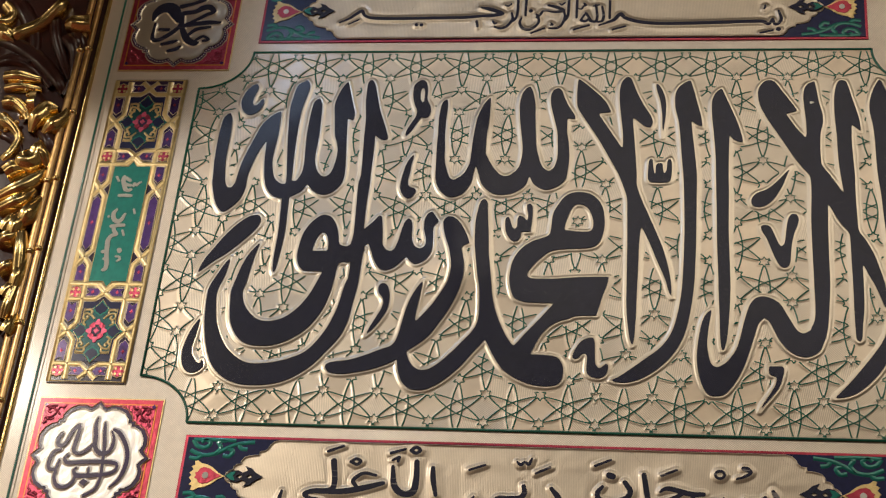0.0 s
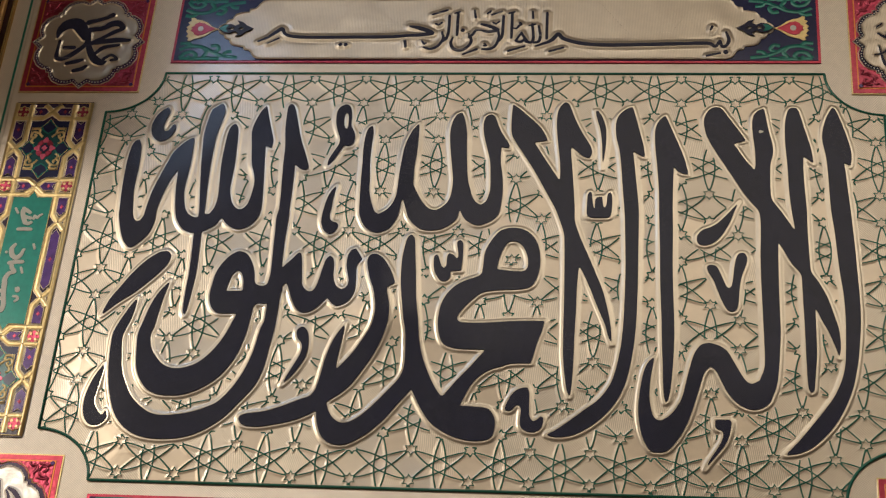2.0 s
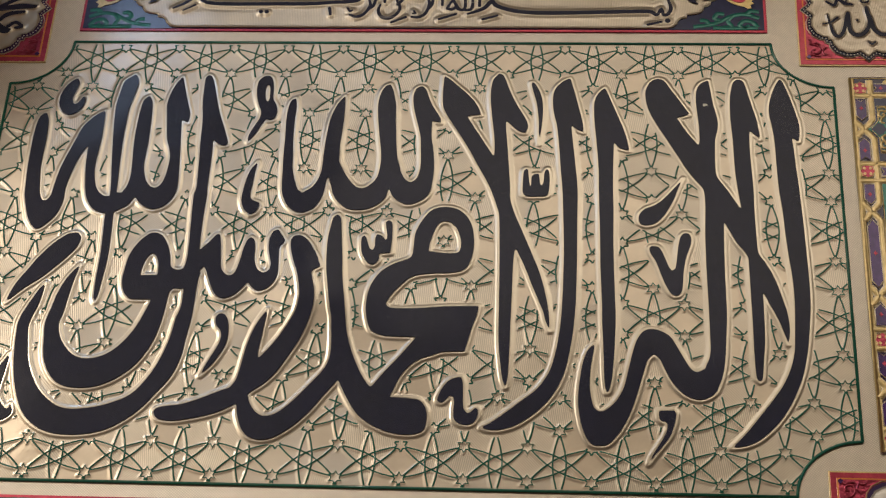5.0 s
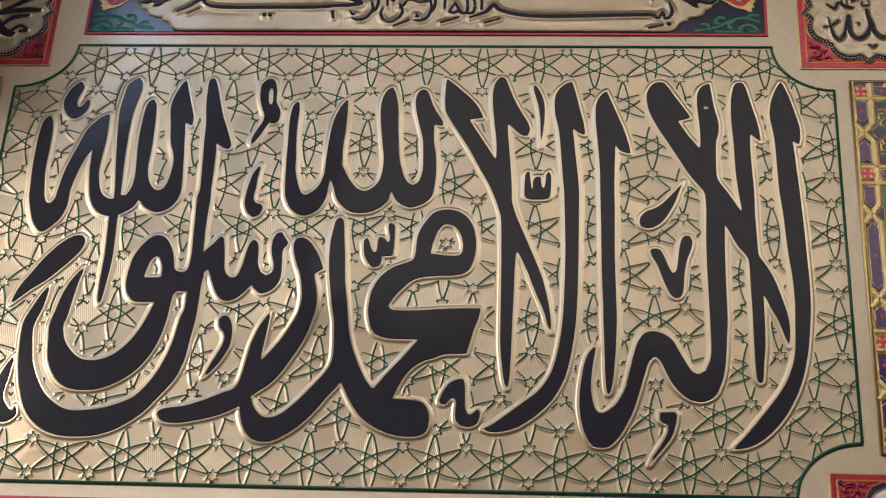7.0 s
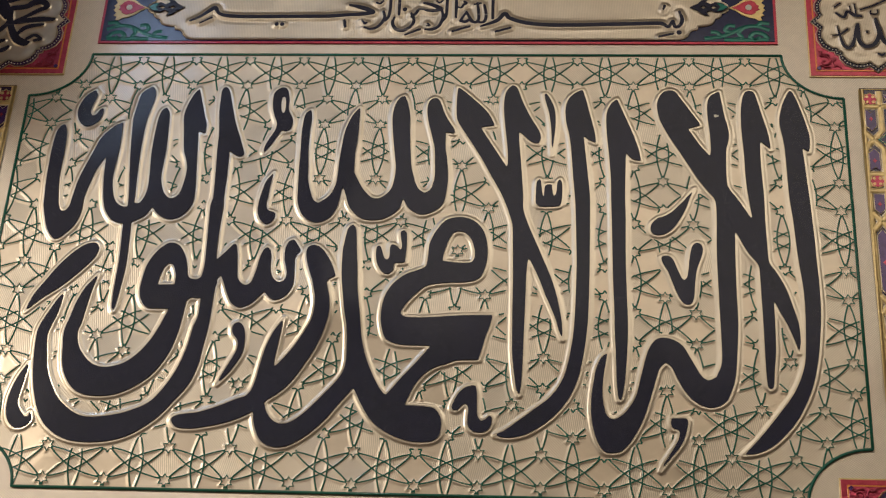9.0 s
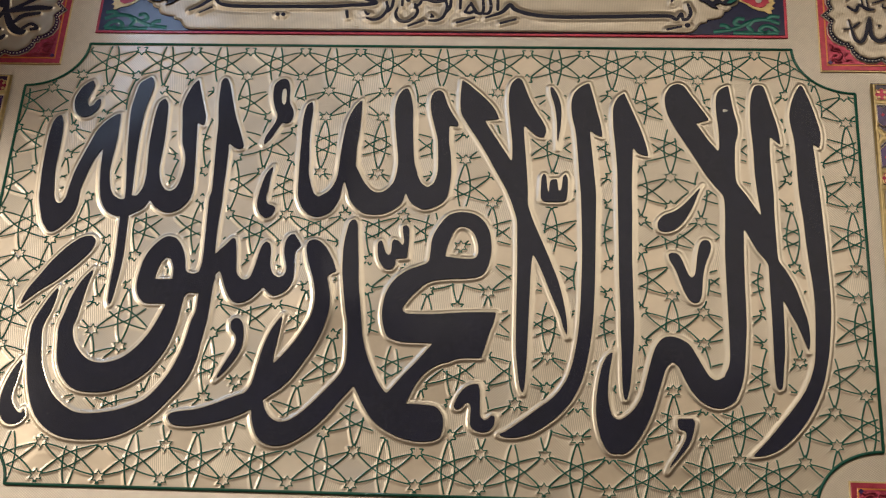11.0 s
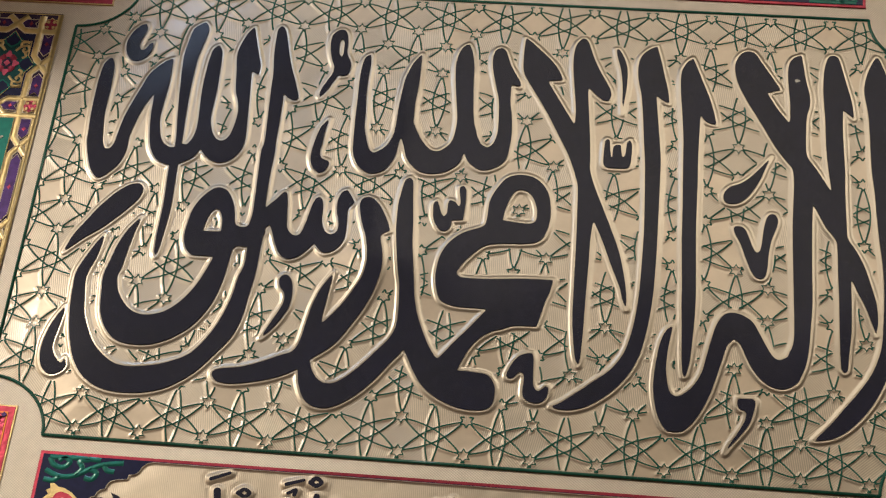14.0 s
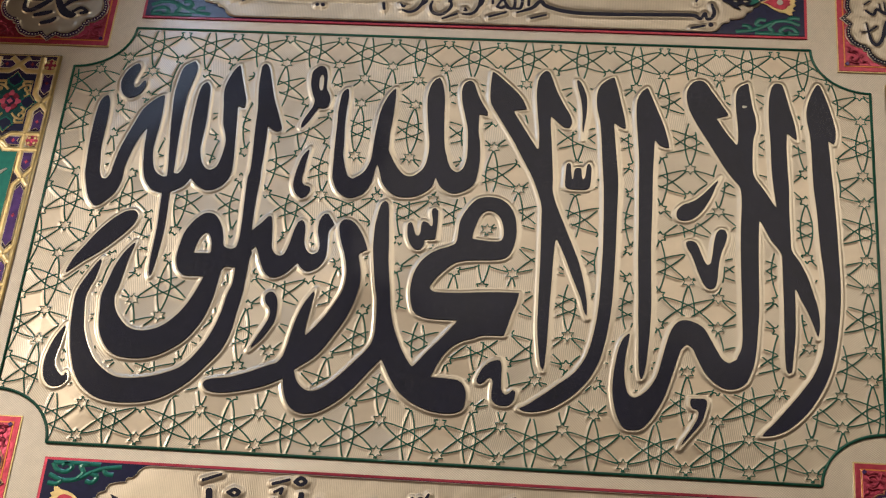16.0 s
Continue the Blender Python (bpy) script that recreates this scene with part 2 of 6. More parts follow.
def rounded(pts, steps=4):
    """A closed outline through a few places: smooth, but for its sharp corners."""
    p = np.array(pts, float)
    n = len(p)
    fore, aft = np.roll(p, -1, 0) - p, p - np.roll(p, 1, 0)
    turn = np.abs((np.arctan2(fore[:, 1], fore[:, 0]) - np.arctan2(aft[:, 1], aft[:, 0]) + math.pi) % (2 * math.pi) - math.pi)
    sharp = turn > radians(62)
    out = []
    for i in range(n):
        b, c = p[i], p[(i + 1) % n]
        reach = np.linalg.norm(c - b)
        # slopes at both ends, no longer than the stretch itself
        m0, m1 = (c - p[i - 1]) / 2, (p[(i + 2) % n] - b) / 2
        m0, m1 = (m * min(1, reach / (np.linalg.norm(m) + 1e-9)) for m in (m0, m1))
        if sharp[i]:
            m0 = c - b
        if sharp[(i + 1) % n]:
            m1 = c - b
        for t in np.arange(steps) / steps:
            out.append((2 * t ** 3 - 3 * t * t + 1) * b + (t ** 3 - 2 * t * t + t) * m0 + (3 * t * t - 2 * t ** 3) * c + (t ** 3 - t * t) * m1)
    return np.array(out)


def nib(*pts):
    """A letter stroke of changing width, by its outline."""
    return ("facet", rounded(pts))


def eye(*pts):
    """An open eye in the strokes written before."""
    return ("eye", rounded(pts))


def lettering(strokes, u0, u1, v0, v1, step):
    """The distance to the written shapes on a grid (negative inside)."""
    us, vs = np.arange(u0, u1 + step / 2, step), np.arange(v0, v1 + step / 2, step)
    D = np.full((len(vs), len(us)), 9.0)
    for kind, p in strokes:
        reach = 9 + (p[:, 2].max() if kind == "pen" else 0)
        i0, i1 = np.searchsorted(us, (p[:, 0].min() - reach, p[:, 0].max() + reach))
        j0, j1 = np.searchsorted(vs, (p[:, 1].min() - reach, p[:, 1].max() + reach))
        if i1 <= i0 or j1 <= j0:
            continue
        if kind == "pen":
            for a, b in zip(p[:-1], p[1:]):
                r = 9 + max(a[2], b[2])
                m0, m1 = np.searchsorted(us, (min(a[0], b[0]) - r, max(a[0], b[0]) + r))
                n0, n1 = np.searchsorted(vs, (min(a[1], b[1]) - r, max(a[1], b[1]) + r))
                if m1 <= m0 or n1 <= n0:
                    continue
                X, Y = np.meshgrid(us[m0:m1], vs[n0:n1])
                e = b[:2] - a[:2]
                t = np.clip(((X - a[0]) * e[0] + (Y - a[1]) * e[1]) / (e @ e + 1e-9), 0, 1)
                d = np.hypot(X - a[0] - t * e[0], Y - a[1] - t * e[1]) - (a[2] + t * (b[2] - a[2]))
                D[n0:n1, m0:m1] = np.minimum(D[n0:n1, m0:m1], d)
        else:
            X, Y = np.meshgrid(us[i0:i1], vs[j0:j1])
            d, inside = np.full(X.shape, 99.0), np.zeros(X.shape, bool)
            for a, b in zip(p, np.roll(p, -1, 0)):
                e = b - a
                t = np.clip(((X - a[0]) * e[0] + (Y - a[1]) * e[1]) / (e @ e + 1e-9), 0, 1)
                d = np.minimum(d, np.hypot(X - a[0] - t * e[0], Y - a[1] - t * e[1]))
                if a[1] != b[1]:
                    inside ^= ((a[1] > Y) != (b[1] > Y)) & (X < (b[0] - a[0]) * (Y - a[1]) / (b[1] - a[1]) + a[0])
            if kind == "eye":
                D[j0:j1, i0:i1] = np.maximum(D[j0:j1, i0:i1], np.where(inside, d, -d))
            else:
                D[j0:j1, i0:i1] = np.minimum(D[j0:j1, i0:i1], np.where(inside, -d, d))
    return us, vs, D


def outlines(us, vs, D, level=0.0):
    """Closed outlines where the distance crosses the level."""
    F = D - level
    F = np.where(np.abs(F) < 1e-6, 1e-6, F)
    S = F < 0
    links = {}

    def cut(j, i, down):
        a, b = F[j, i], (F[j + 1, i] if down else F[j, i + 1])
        t = a / (a - b)
        return (us[i], vs[j] + t * (vs[j + 1] - vs[j])) if down else (us[i] + t * (us[i + 1] - us[i]), vs[j])

    mixed = S[:-1, :-1].astype(int) + S[1:, :-1] + S[:-1, 1:] + S[1:, 1:]
    for j, i in zip(*np.nonzero((mixed > 0) & (mixed < 4))):
        ring = [((j, i, 0), S[j, i], S[j, i + 1]), ((j, i + 1, 1), S[j, i + 1], S[j + 1, i + 1]),
                ((j + 1, i, 0), S[j + 1, i + 1], S[j + 1, i]), ((j, i, 1), S[j + 1, i], S[j, i])]
        outs = [e for e, a, b in ring if a and not b]
        ins = [e for e, a, b in ring if b and not a]
        for o in outs:
            k = min(ins, key=lambda e: abs(e[0] - o[0]) + abs(e[1] - o[1])) if len(ins) > 1 else ins[0]
            if len(ins) > 1:
                ins.remove(k)
            links[o] = k
    loops = []
    while links:
        first, cur = links.popitem()
        keys = [first]
        while cur != first and cur in links:
            keys.append(cur)
            cur = links.pop(cur)
        if cur == first and len(keys) > 5:
            loops.append(np.array([cut(j, i, bool(d)) for j, i, d in keys]))
    return loops


def ring_area(p):
    return 0.5 * np.sum(p[:, 0] * np.roll(p[:, 1], -1) - np.roll(p[:, 0], -1) * p[:, 1])


def within(pt, ring):
    x, y = pt
    a, b = ring, np.roll(ring, -1, 0)
    c = (a[:, 1] > y) != (b[:, 1] > y)
    with np.errstate(divide="ignore", invalid="ignore"):
        xs = (b[:, 0] - a[:, 0]) * (y - a[:, 1]) / (b[:, 1] - a[:, 1]) + a[:, 0]
    return bool(np.sum(c & (x < xs)) % 2)


def shapes(loops, least=1.0):
    """Outer outlines, each with the holes in it."""
    loops = [l for l in loops if abs(ring_area(l)) > least]
    loops.sort(key=lambda l: -abs(ring_area(l)))
    depth = [sum(within(l[0], m) for m in loops[:i]) for i, l in enumerate(loops)]
    out = []
    for i, l in enumerate(loops):
        if depth[i] % 2 == 0:
            out.append([l] + [m for j, m in enumerate(loops) if depth[j] == depth[i] + 1 and within(m[0], l)])
    return out


def relief(name, us, vs, Hgt, keep, mat, parent, label="", second=None, where=None):
    """An embossed sheet: a fine grid raised by Hgt, only where keep is set."""
    ny, nx = Hgt.shape
    X, Y = np.meshgrid(us, vs)
    co = np.stack([X / 1000, -Hgt / 1000, HEIGHT + Y / 1000], -1).reshape(-1, 3)
    idx = np.arange(ny * nx).reshape(ny, nx)
    ok = keep[:-1, :-1] & keep[1:, :-1] & keep[:-1, 1:] & keep[1:, 1:]
    f = np.stack([idx[:-1, :-1], idx[:-1, 1:], idx[1:, 1:], idx[1:, :-1]], -1)[ok]
    used = np.zeros(ny * nx, bool)
    used[f] = True
    remap = np.cumsum(used) - 1
    f, co = remap[f], co[used]
    me = bpy.data.meshes.new(name)
    me.vertices.add(len(co))
    me.vertices.foreach_set("co", co.astype(np.float32).ravel())
    me.loops.add(f.size)
    me.loops.foreach_set("vertex_index", f.astype(np.int32).ravel())
    me.polygons.add(len(f))
    me.polygons.foreach_set("loop_start", np.arange(0, f.size, 4, dtype=np.int32))
    me.update(calc_edges=True)
    me.shade_smooth()
    me.materials.append(mat)
    if second:
        for m in second:
            me.materials.append(m)
        me.polygons.foreach_set("material_index", where[:-1, :-1][ok].astype(np.int32))
    ob = new(name, me)
    ob.parent = parent
    return tagged(ob, label)


def blob(cu, cv, ru, rv, lobes=0, depth=0.0, n=24, turn=0.0):
    """A round or lobed outline."""
    out = []
    for k in range(n):
        a = 2 * math.pi * k / n
        r = 1 + depth * math.cos(lobes * a + turn)
        out.append((cu + ru * r * math.cos(a), cv + rv * r * math.sin(a)))
    return out


def slab(name, x0, x1, y0, y1, z0, z1, mat, label="", category="", kind="structure", bevel=0.0):
    bm = bmesh.new()
    bmesh.ops.create_cube(bm, size=1)
    for v in bm.verts:
        v.co = ((x0 + x1) / 2 + v.co.x * (x1 - x0), (y0 + y1) / 2 + v.co.y * (y1 - y0), (z0 + z1) / 2 + v.co.z * (z1 - z0))
    if bevel:
        bmesh.ops.bevel(bm, geom=bm.edges[:], offset=bevel, segments=2, affect="EDGES")
    me = bpy.data.meshes.new(name)
    bm.to_mesh(me)
    bm.free()
    me.materials.append(mat)
    return tagged(new(name, me), label, category, "", kind)


# ---- the room ----
slab("wall_north", -2.2, 2.2, 0.022, 0.15, 0, 2.85, plaster, "plain warm plaster wall behind the picture", "wall")
# south and west tones are chosen for what they reflect onto the picture
slab("wall_south", -2.2, 2.2, -4.35, -4.2, 0, 2.85, dim_wall, "plain unseen wall, made dark to dim the panel's lower reflections", "wall")
slab("wall_west", -2.35, -2.2, -4.35, 0.15, 0, 2.85, bounce_plaster, "plain unseen wall, made pale to bounce light onto the frame", "wall")
slab("wall_east", 2.2, 2.35, -4.35, 0.15, 0, 2.85, plaster, "plain warm plaster wall", "wall")
# two unseen blocks, added to shade the panel's upper left from the lamps
slab("shade_block", -0.635, -0.515, -0.56, -0.44, 2.10, 2.85, plaster, "unseen plastered block added to shade the panel's upper left", "wall")
slab("shade_block_side", -0.515, -0.385, -0.56, -0.44, 2.26, 2.85, plaster, "unseen plastered block added to keep the cool lamp off that corner", "wall")
slab("floor", -2.35, 2.35, -4.35, 0.15, -0.1, 0, floor_wood, "dark red carpeted floor", "floor")
slab("ceiling", -2.35, 2.35, -4.35, 0.15, 2.85, 2.95, ceiling_paint, "plain painted ceiling", "ceiling")

# ---- the calligraphy panel ----
panel = thing("calligraphy_panel", "embossed gold foil calligraphy panel with black lettering and coloured borders", "calligraphy panel")
SHEET_U, SHEET_V = 331, 232
part("sheet", [(-SHEET_U, -SHEET_V, 0), (SHEET_U, -SHEET_V, 0), (SHEET_U, SHEET_V, 0), (-SHEET_U, SHEET_V, 0),
               (-SHEET_U, -SHEET_V, -3), (SHEET_U, -SHEET_V, -3), (SHEET_U, SHEET_V, -3), (-SHEET_U, SHEET_V, -3)],
     [(0, 1, 2, 3), (7, 6, 5, 4), (4, 5, 1, 0), (5, 6, 2, 1), (6, 7, 3, 2), (7, 4, 0, 3)], border_foil, panel, "pale gold foil with a fine woven grain", smooth=False)

# the field: a rectangle with hollowed corners
FU, FV, NU, NV = 250.0, 146.0, 214.5, 114.2


def field_distance(X, Y):
    """How far inside the field's outline a place lies (negative outside)."""
    ax, ay = np.abs(X), np.abs(Y)
    d = np.minimum(FU - ax, FV - ay)
    notch = (np.hypot((ax - FU) / (FU - NU), (ay - FV) / (FV - NV)) - 1) * 0.5 * (FU - NU + FV - NV)
    return np.minimum(d, notch)


def field_outline(inset=0.0):
    pts = []
    ru, rv = FU - NU + inset, FV - NV + inset
    for sx, sy, turn in ((1, 1, 0), (-1, 1, 1), (-1, -1, 0), (1, -1, 1)):
        arc = []
        for k in range(17):
            a = math.pi / 2 * k / 16
            cu, cv = FU - ru * math.cos(a), FV - rv * math.sin(a)
            arc.append((sx * min(cu, FU - inset), sy * min(cv, FV - inset)))
        arc = [(sx * (FU - inset), sy * (FV - rv))] + arc[::-1] + [(sx * (FU - ru), sy * (FV - inset))]
        pts += arc[::-1] if turn else arc
    return pts


STROKES = []

def write(*strokes):
    STROKES.extend(strokes)


# heh
write(nib((-222.7, 92.3), (-225.0, 91.0), (-227.1, 86.8), (-228.2, 73.6), (-228.0, 53.3), (-227.0, 39.4), (-226.5, 33.5), (-224.0, 24.1), (-221.5, 17.1), (-217.8, 11.8), (-215.6, 10.8), (-213.1, 11.8), (-210.5, 14.2), (-206.5, 18.9), (-204.0, 24.3), (-202.7, 31.0), (-202.7, 39.7), (-199.8, 53.6), (-197.3, 61.7), (-193.6, 69.4), (-193.3, 61.7), (-192.9, 53.7), (-191.1, 39.8), (-188.8, 31.2), (-184.7, 25.0), (-180.7, 22.7), (-176.5, 22.0), (-173.0, 25.5), (-174.8, 33.3), (-178.9, 33.6), (-182.8, 36.7), (-185.3, 41.8), (-187.4, 53.8), (-186.3, 74.0), (-186.5, 87.1), (-186.9, 94.2), (-191.7, 91.2), (-198.5, 82.9), (-201.6, 73.9), (-207.7, 53.6), (-209.9, 39.6), (-210.6, 33.7), (-212.7, 29.9), (-215.5, 30.5), (-217.8, 35.5), (-218.4, 39.5), (-220.1, 53.4), (-220.0, 73.7), (-220.8, 86.9)))
# tall lam
write(nib((-172.1, 121.3), (-174.4, 119.6), (-178.4, 115.7), (-180.6, 101.3), (-180.9, 94.2), (-179.4, 74.1), (-177.3, 53.9), (-175.5, 38.0), (-175.7, 28.2), (-176.3, 21.6), (-175.1, -4.4), (-175.4, -23.1), (-174.9, -34.2), (-173.9, -36.7), (-172.9, -33.4), (-171.8, -23.1), (-170.6, -4.3), (-171.6, 22.8), (-172.0, 40.0), (-172.7, 53.9), (-173.2, 74.1), (-172.6, 94.3), (-171.5, 101.4), (-169.3, 113.6), (-170.0, 118.7)))
# double lam
write(nib((-171.5, 36.1), (-168.7, 35.7), (-166.3, 40.1), (-165.1, 46.0), (-165.1, 54.0), (-166.3, 74.2), (-165.6, 94.4), (-164.5, 101.5), (-163.3, 103.6), (-161.1, 105.3), (-159.0, 101.5), (-158.3, 94.4), (-157.6, 74.3), (-158.0, 62.1), (-158.0, 54.1), (-155.8, 45.7), (-152.8, 41.0), (-149.5, 39.5), (-146.4, 41.5), (-144.8, 45.1), (-143.6, 51.4), (-143.0, 60.2), (-144.3, 67.1), (-146.5, 73.5), (-148.3, 87.5), (-149.7, 98.6), (-148.6, 106.2), (-145.5, 115.1), (-142.3, 119.7), (-139.5, 109.2), (-136.5, 98.7), (-134.8, 92.5), (-135.1, 86.1), (-139.4, 88.4), (-138.3, 74.4), (-137.0, 58.3), (-136.2, 47.1), (-136.2, 38.5), (-138.1, 32.6), (-142.8, 27.1), (-149.3, 25.0), (-156.1, 28.1), (-160.6, 33.5), (-163.5, 28.0), (-167.2, 25.2), (-171.6, 22.8), (-174.3, 22.8)))
# alif of the first word
write(nib((-126.6, 121.1), (-128.1, 119.0), (-128.4, 116.0), (-128.1, 101.7), (-126.5, 87.6), (-126.1, 74.5), (-125.5, 62.4), (-124.6, 40.6), (-125.6, 34.7), (-124.9, 15.3), (-124.2, -4.8), (-124.8, -11.9), (-126.5, -22.3), (-115.5, -18.5), (-117.6, -3.2), (-118.3, 15.4), (-117.8, 34.8), (-118.2, 40.6), (-118.1, 54.5), (-118.3, 68.1), (-118.7, 74.6), (-116.3, 71.8), (-112.7, 69.8), (-110.3, 70.2), (-109.5, 72.3), (-113.2, 83.6), (-117.2, 94.7), (-122.9, 116.5), (-124.7, 120.3)))
# long outer sweep
write(nib((-123.8, -26.7), (-123.9, -39.1), (-125.8, -46.0), (-127.7, -58.6), (-131.0, -70.7), (-136.4, -82.7), (-144.7, -93.9), (-155.3, -99.6), (-164.7, -102.5), (-175.6, -104.0), (-183.3, -102.9), (-190.4, -98.6), (-196.9, -92.2), (-201.8, -84.0), (-205.7, -74.6), (-207.5, -65.8), (-209.3, -53.6), (-208.4, -47.5), (-206.3, -40.5), (-205.1, -33.6), (-204.3, -25.1), (-207.9, -31.0), (-212.2, -40.6), (-214.5, -46.5), (-215.5, -51.2), (-215.3, -60.2), (-214.2, -72.3), (-212.1, -84.2), (-209.4, -93.9), (-205.6, -103.1), (-200.6, -110.1), (-193.0, -115.7), (-184.0, -118.5), (-173.2, -118.9), (-162.4, -117.4), (-152.3, -113.4), (-140.7, -104.7), (-131.7, -93.6), (-124.0, -82.4), (-120.1, -70.5), (-118.7, -58.5), (-117.1, -45.2), (-116.7, -33.9), (-116.4, -22.2), (-115.7, -16.6), (-123.7, -18.6)))
# leaf-shaped stroke
write(nib((-225.3, -37.6), (-221.9, -26.8), (-216.5, -17.4), (-211.1, -8.3), (-203.6, 1.2), (-196.5, 7.1), (-191.3, 8.3), (-189.0, 6.8), (-188.3, 4.1), (-189.8, -1.2), (-194.2, -7.3), (-200.9, -14.9), (-207.8, -21.8), (-215.8, -28.2)))
# inner bowl
write(nib((-185.8, -12.8), (-191.9, -21.5), (-195.9, -31.6), (-197.8, -40.4), (-199.9, -51.0), (-199.1, -59.9), (-197.4, -72.0), (-194.1, -80.3), (-189.1, -86.9), (-183.2, -90.2), (-175.4, -91.1), (-166.6, -90.2), (-157.3, -86.2), (-148.3, -79.4), (-142.9, -72.7), (-137.5, -62.4), (-134.5, -51.2), (-133.3, -43.3), (-132.5, -34.2), (-133.0, -28.0), (-139.1, -26.2), (-141.5, -35.1), (-145.7, -47.5), (-149.6, -55.8), (-155.1, -63.7), (-161.9, -69.9), (-169.2, -72.8), (-175.9, -73.0), (-181.8, -70.3), (-187.3, -64.3), (-190.6, -58.3), (-192.1, -50.8), (-190.9, -45.4), (-189.7, -35.1), (-188.2, -23.7)))
# round head of the waw
write(nib((-141.5, -35.1), (-150.4, -34.9), (-154.7, -34.2), (-158.3, -29.9), (-160.0, -22.9), (-159.4, -14.3), (-157.8, -5.3), (-153.3, 3.1), (-148.2, 8.1), (-144.8, 8.9), (-140.5, 7.1), (-136.4, 0.7), (-134.3, -6.5), (-133.4, -12.1), (-131.7, -14.6), (-128.0, -15.5), (-125.5, -14.2), (-124.9, -11.6), (-121.3, -11.1), (-118.5, -20.4), (-123.9, -27.3), (-129.5, -27.4), (-131.8, -29.8), (-132.5, -34.2), (-135.8, -39.0)))
# three teeth of the seen
write(nib((-117.6, -3.2), (-112.2, 3.7), (-108.7, 8.3), (-106.9, 8.3), (-105.8, 1.9), (-104.9, -6.0), (-103.9, -13.7), (-101.2, -17.5), (-98.7, -18.6), (-96.1, -17.4), (-94.0, -10.9), (-92.2, -0.6), (-90.6, 4.7), (-88.5, 6.7), (-86.5, 4.8), (-85.6, -0.5), (-85.2, -8.3), (-82.8, -14.6), (-79.3, -17.2), (-76.2, -15.6), (-75.4, -10.7), (-77.6, -1.7), (-77.7, 6.0), (-75.8, 10.6), (-73.1, 11.8), (-70.6, 8.0), (-68.4, 4.3), (-71.4, -0.3), (-71.1, -8.1), (-70.8, -17.0), (-72.0, -22.0), (-75.4, -26.5), (-80.9, -28.6), (-84.5, -26.6), (-87.5, -22.8), (-91.1, -27.3), (-95.1, -31.2), (-100.5, -33.3), (-105.2, -31.2), (-108.8, -25.0), (-112.1, -16.2), (-113.9, -12.5), (-118.7, -18.5)))
# curl over the heh
write(nib((-207.5, 118.1), (-206.0, 114.3), (-208.1, 106.2), (-208.5, 102.0), (-206.9, 98.6), (-204.6, 99.9), (-202.7, 103.5), (-200.8, 105.0), (-200.5, 100.6), (-202.2, 95.5), (-205.8, 92.0), (-209.9, 91.1), (-213.9, 94.0), (-216.1, 99.0), (-216.3, 104.9), (-213.8, 112.1), (-210.2, 116.4)))
# damma
write(nib((-95.3, 116.6), (-92.5, 120.0), (-89.7, 120.9), (-87.1, 118.8), (-85.7, 112.1), (-85.3, 104.3), (-82.7, 98.7), (-82.0, 95.0), (-83.0, 90.0), (-85.8, 88.4), (-88.3, 89.2), (-90.7, 84.4), (-93.7, 78.1), (-97.3, 72.8), (-97.8, 73.2), (-97.1, 78.1), (-94.4, 84.3), (-92.1, 89.3), (-91.7, 94.3), (-93.6, 99.2), (-95.2, 104.9), (-95.8, 110.7)))
# comma mark
write(nib((-89.8, 58.4), (-93.8, 52.0), (-95.9, 43.6), (-97.0, 35.0), (-96.8, 30.3), (-94.9, 25.3), (-91.2, 22.1), (-88.1, 23.7), (-86.2, 27.8), (-86.7, 30.1), (-89.2, 31.0), (-91.4, 32.7), (-92.2, 37.0), (-91.6, 40.9), (-91.1, 49.2)))
# ra with its foot
write(nib((-130.9, -104.9), (-129.9, -102.5), (-125.9, -101.0), (-116.3, -99.5), (-105.9, -95.7), (-94.7, -90.5), (-90.9, -89.0), (-88.2, -85.2), (-86.6, -79.3), (-85.3, -70.9), (-83.6, -61.4), (-81.6, -54.6), (-79.3, -48.8), (-74.3, -40.5), (-74.8, -45.2), (-76.0, -56.3), (-77.1, -65.8), (-76.9, -71.1), (-71.7, -64.7), (-66.0, -56.6), (-59.9, -45.3), (-58.1, -40.6), (-57.1, -32.9), (-57.7, -25.7), (-59.7, -16.9), (-62.0, -10.5), (-64.3, -2.8), (-65.2, 3.6), (-63.6, 7.2), (-59.7, 7.8), (-55.5, 4.8), (-52.2, -0.0), (-48.9, -6.3), (-46.6, -12.8), (-49.8, -14.7), (-51.3, -16.7), (-50.3, -21.7), (-48.9, -28.1), (-48.6, -36.8), (-50.0, -44.7), (-52.1, -52.1), (-55.7, -60.8), (-60.4, -69.4), (-66.0, -78.9), (-71.7, -85.5), (-78.7, -91.0), (-81.3, -93.6), (-86.1, -98.1), (-93.3, -102.4), (-101.6, -105.6), (-111.9, -108.1), (-120.5, -109.4), (-128.2, -108.4)))
# bowl of the dal
write(nib((-36.7, -65.1), (-37.4, -71.2), (-40.1, -77.3), (-46.0, -85.0), (-52.8, -93.4), (-59.6, -100.6), (-65.6, -104.8), (-71.0, -105.4), (-75.4, -102.7), (-78.6, -98.0), (-80.2, -93.4), (-83.3, -89.2), (-89.2, -92.8), (-86.1, -98.1), (-84.8, -105.2), (-81.8, -113.2), (-77.6, -117.7), (-71.6, -119.5), (-65.3, -118.5), (-58.3, -114.4), (-51.4, -108.5), (-44.6, -100.8), (-38.0, -91.4), (-31.6, -82.7), (-29.0, -74.3)))
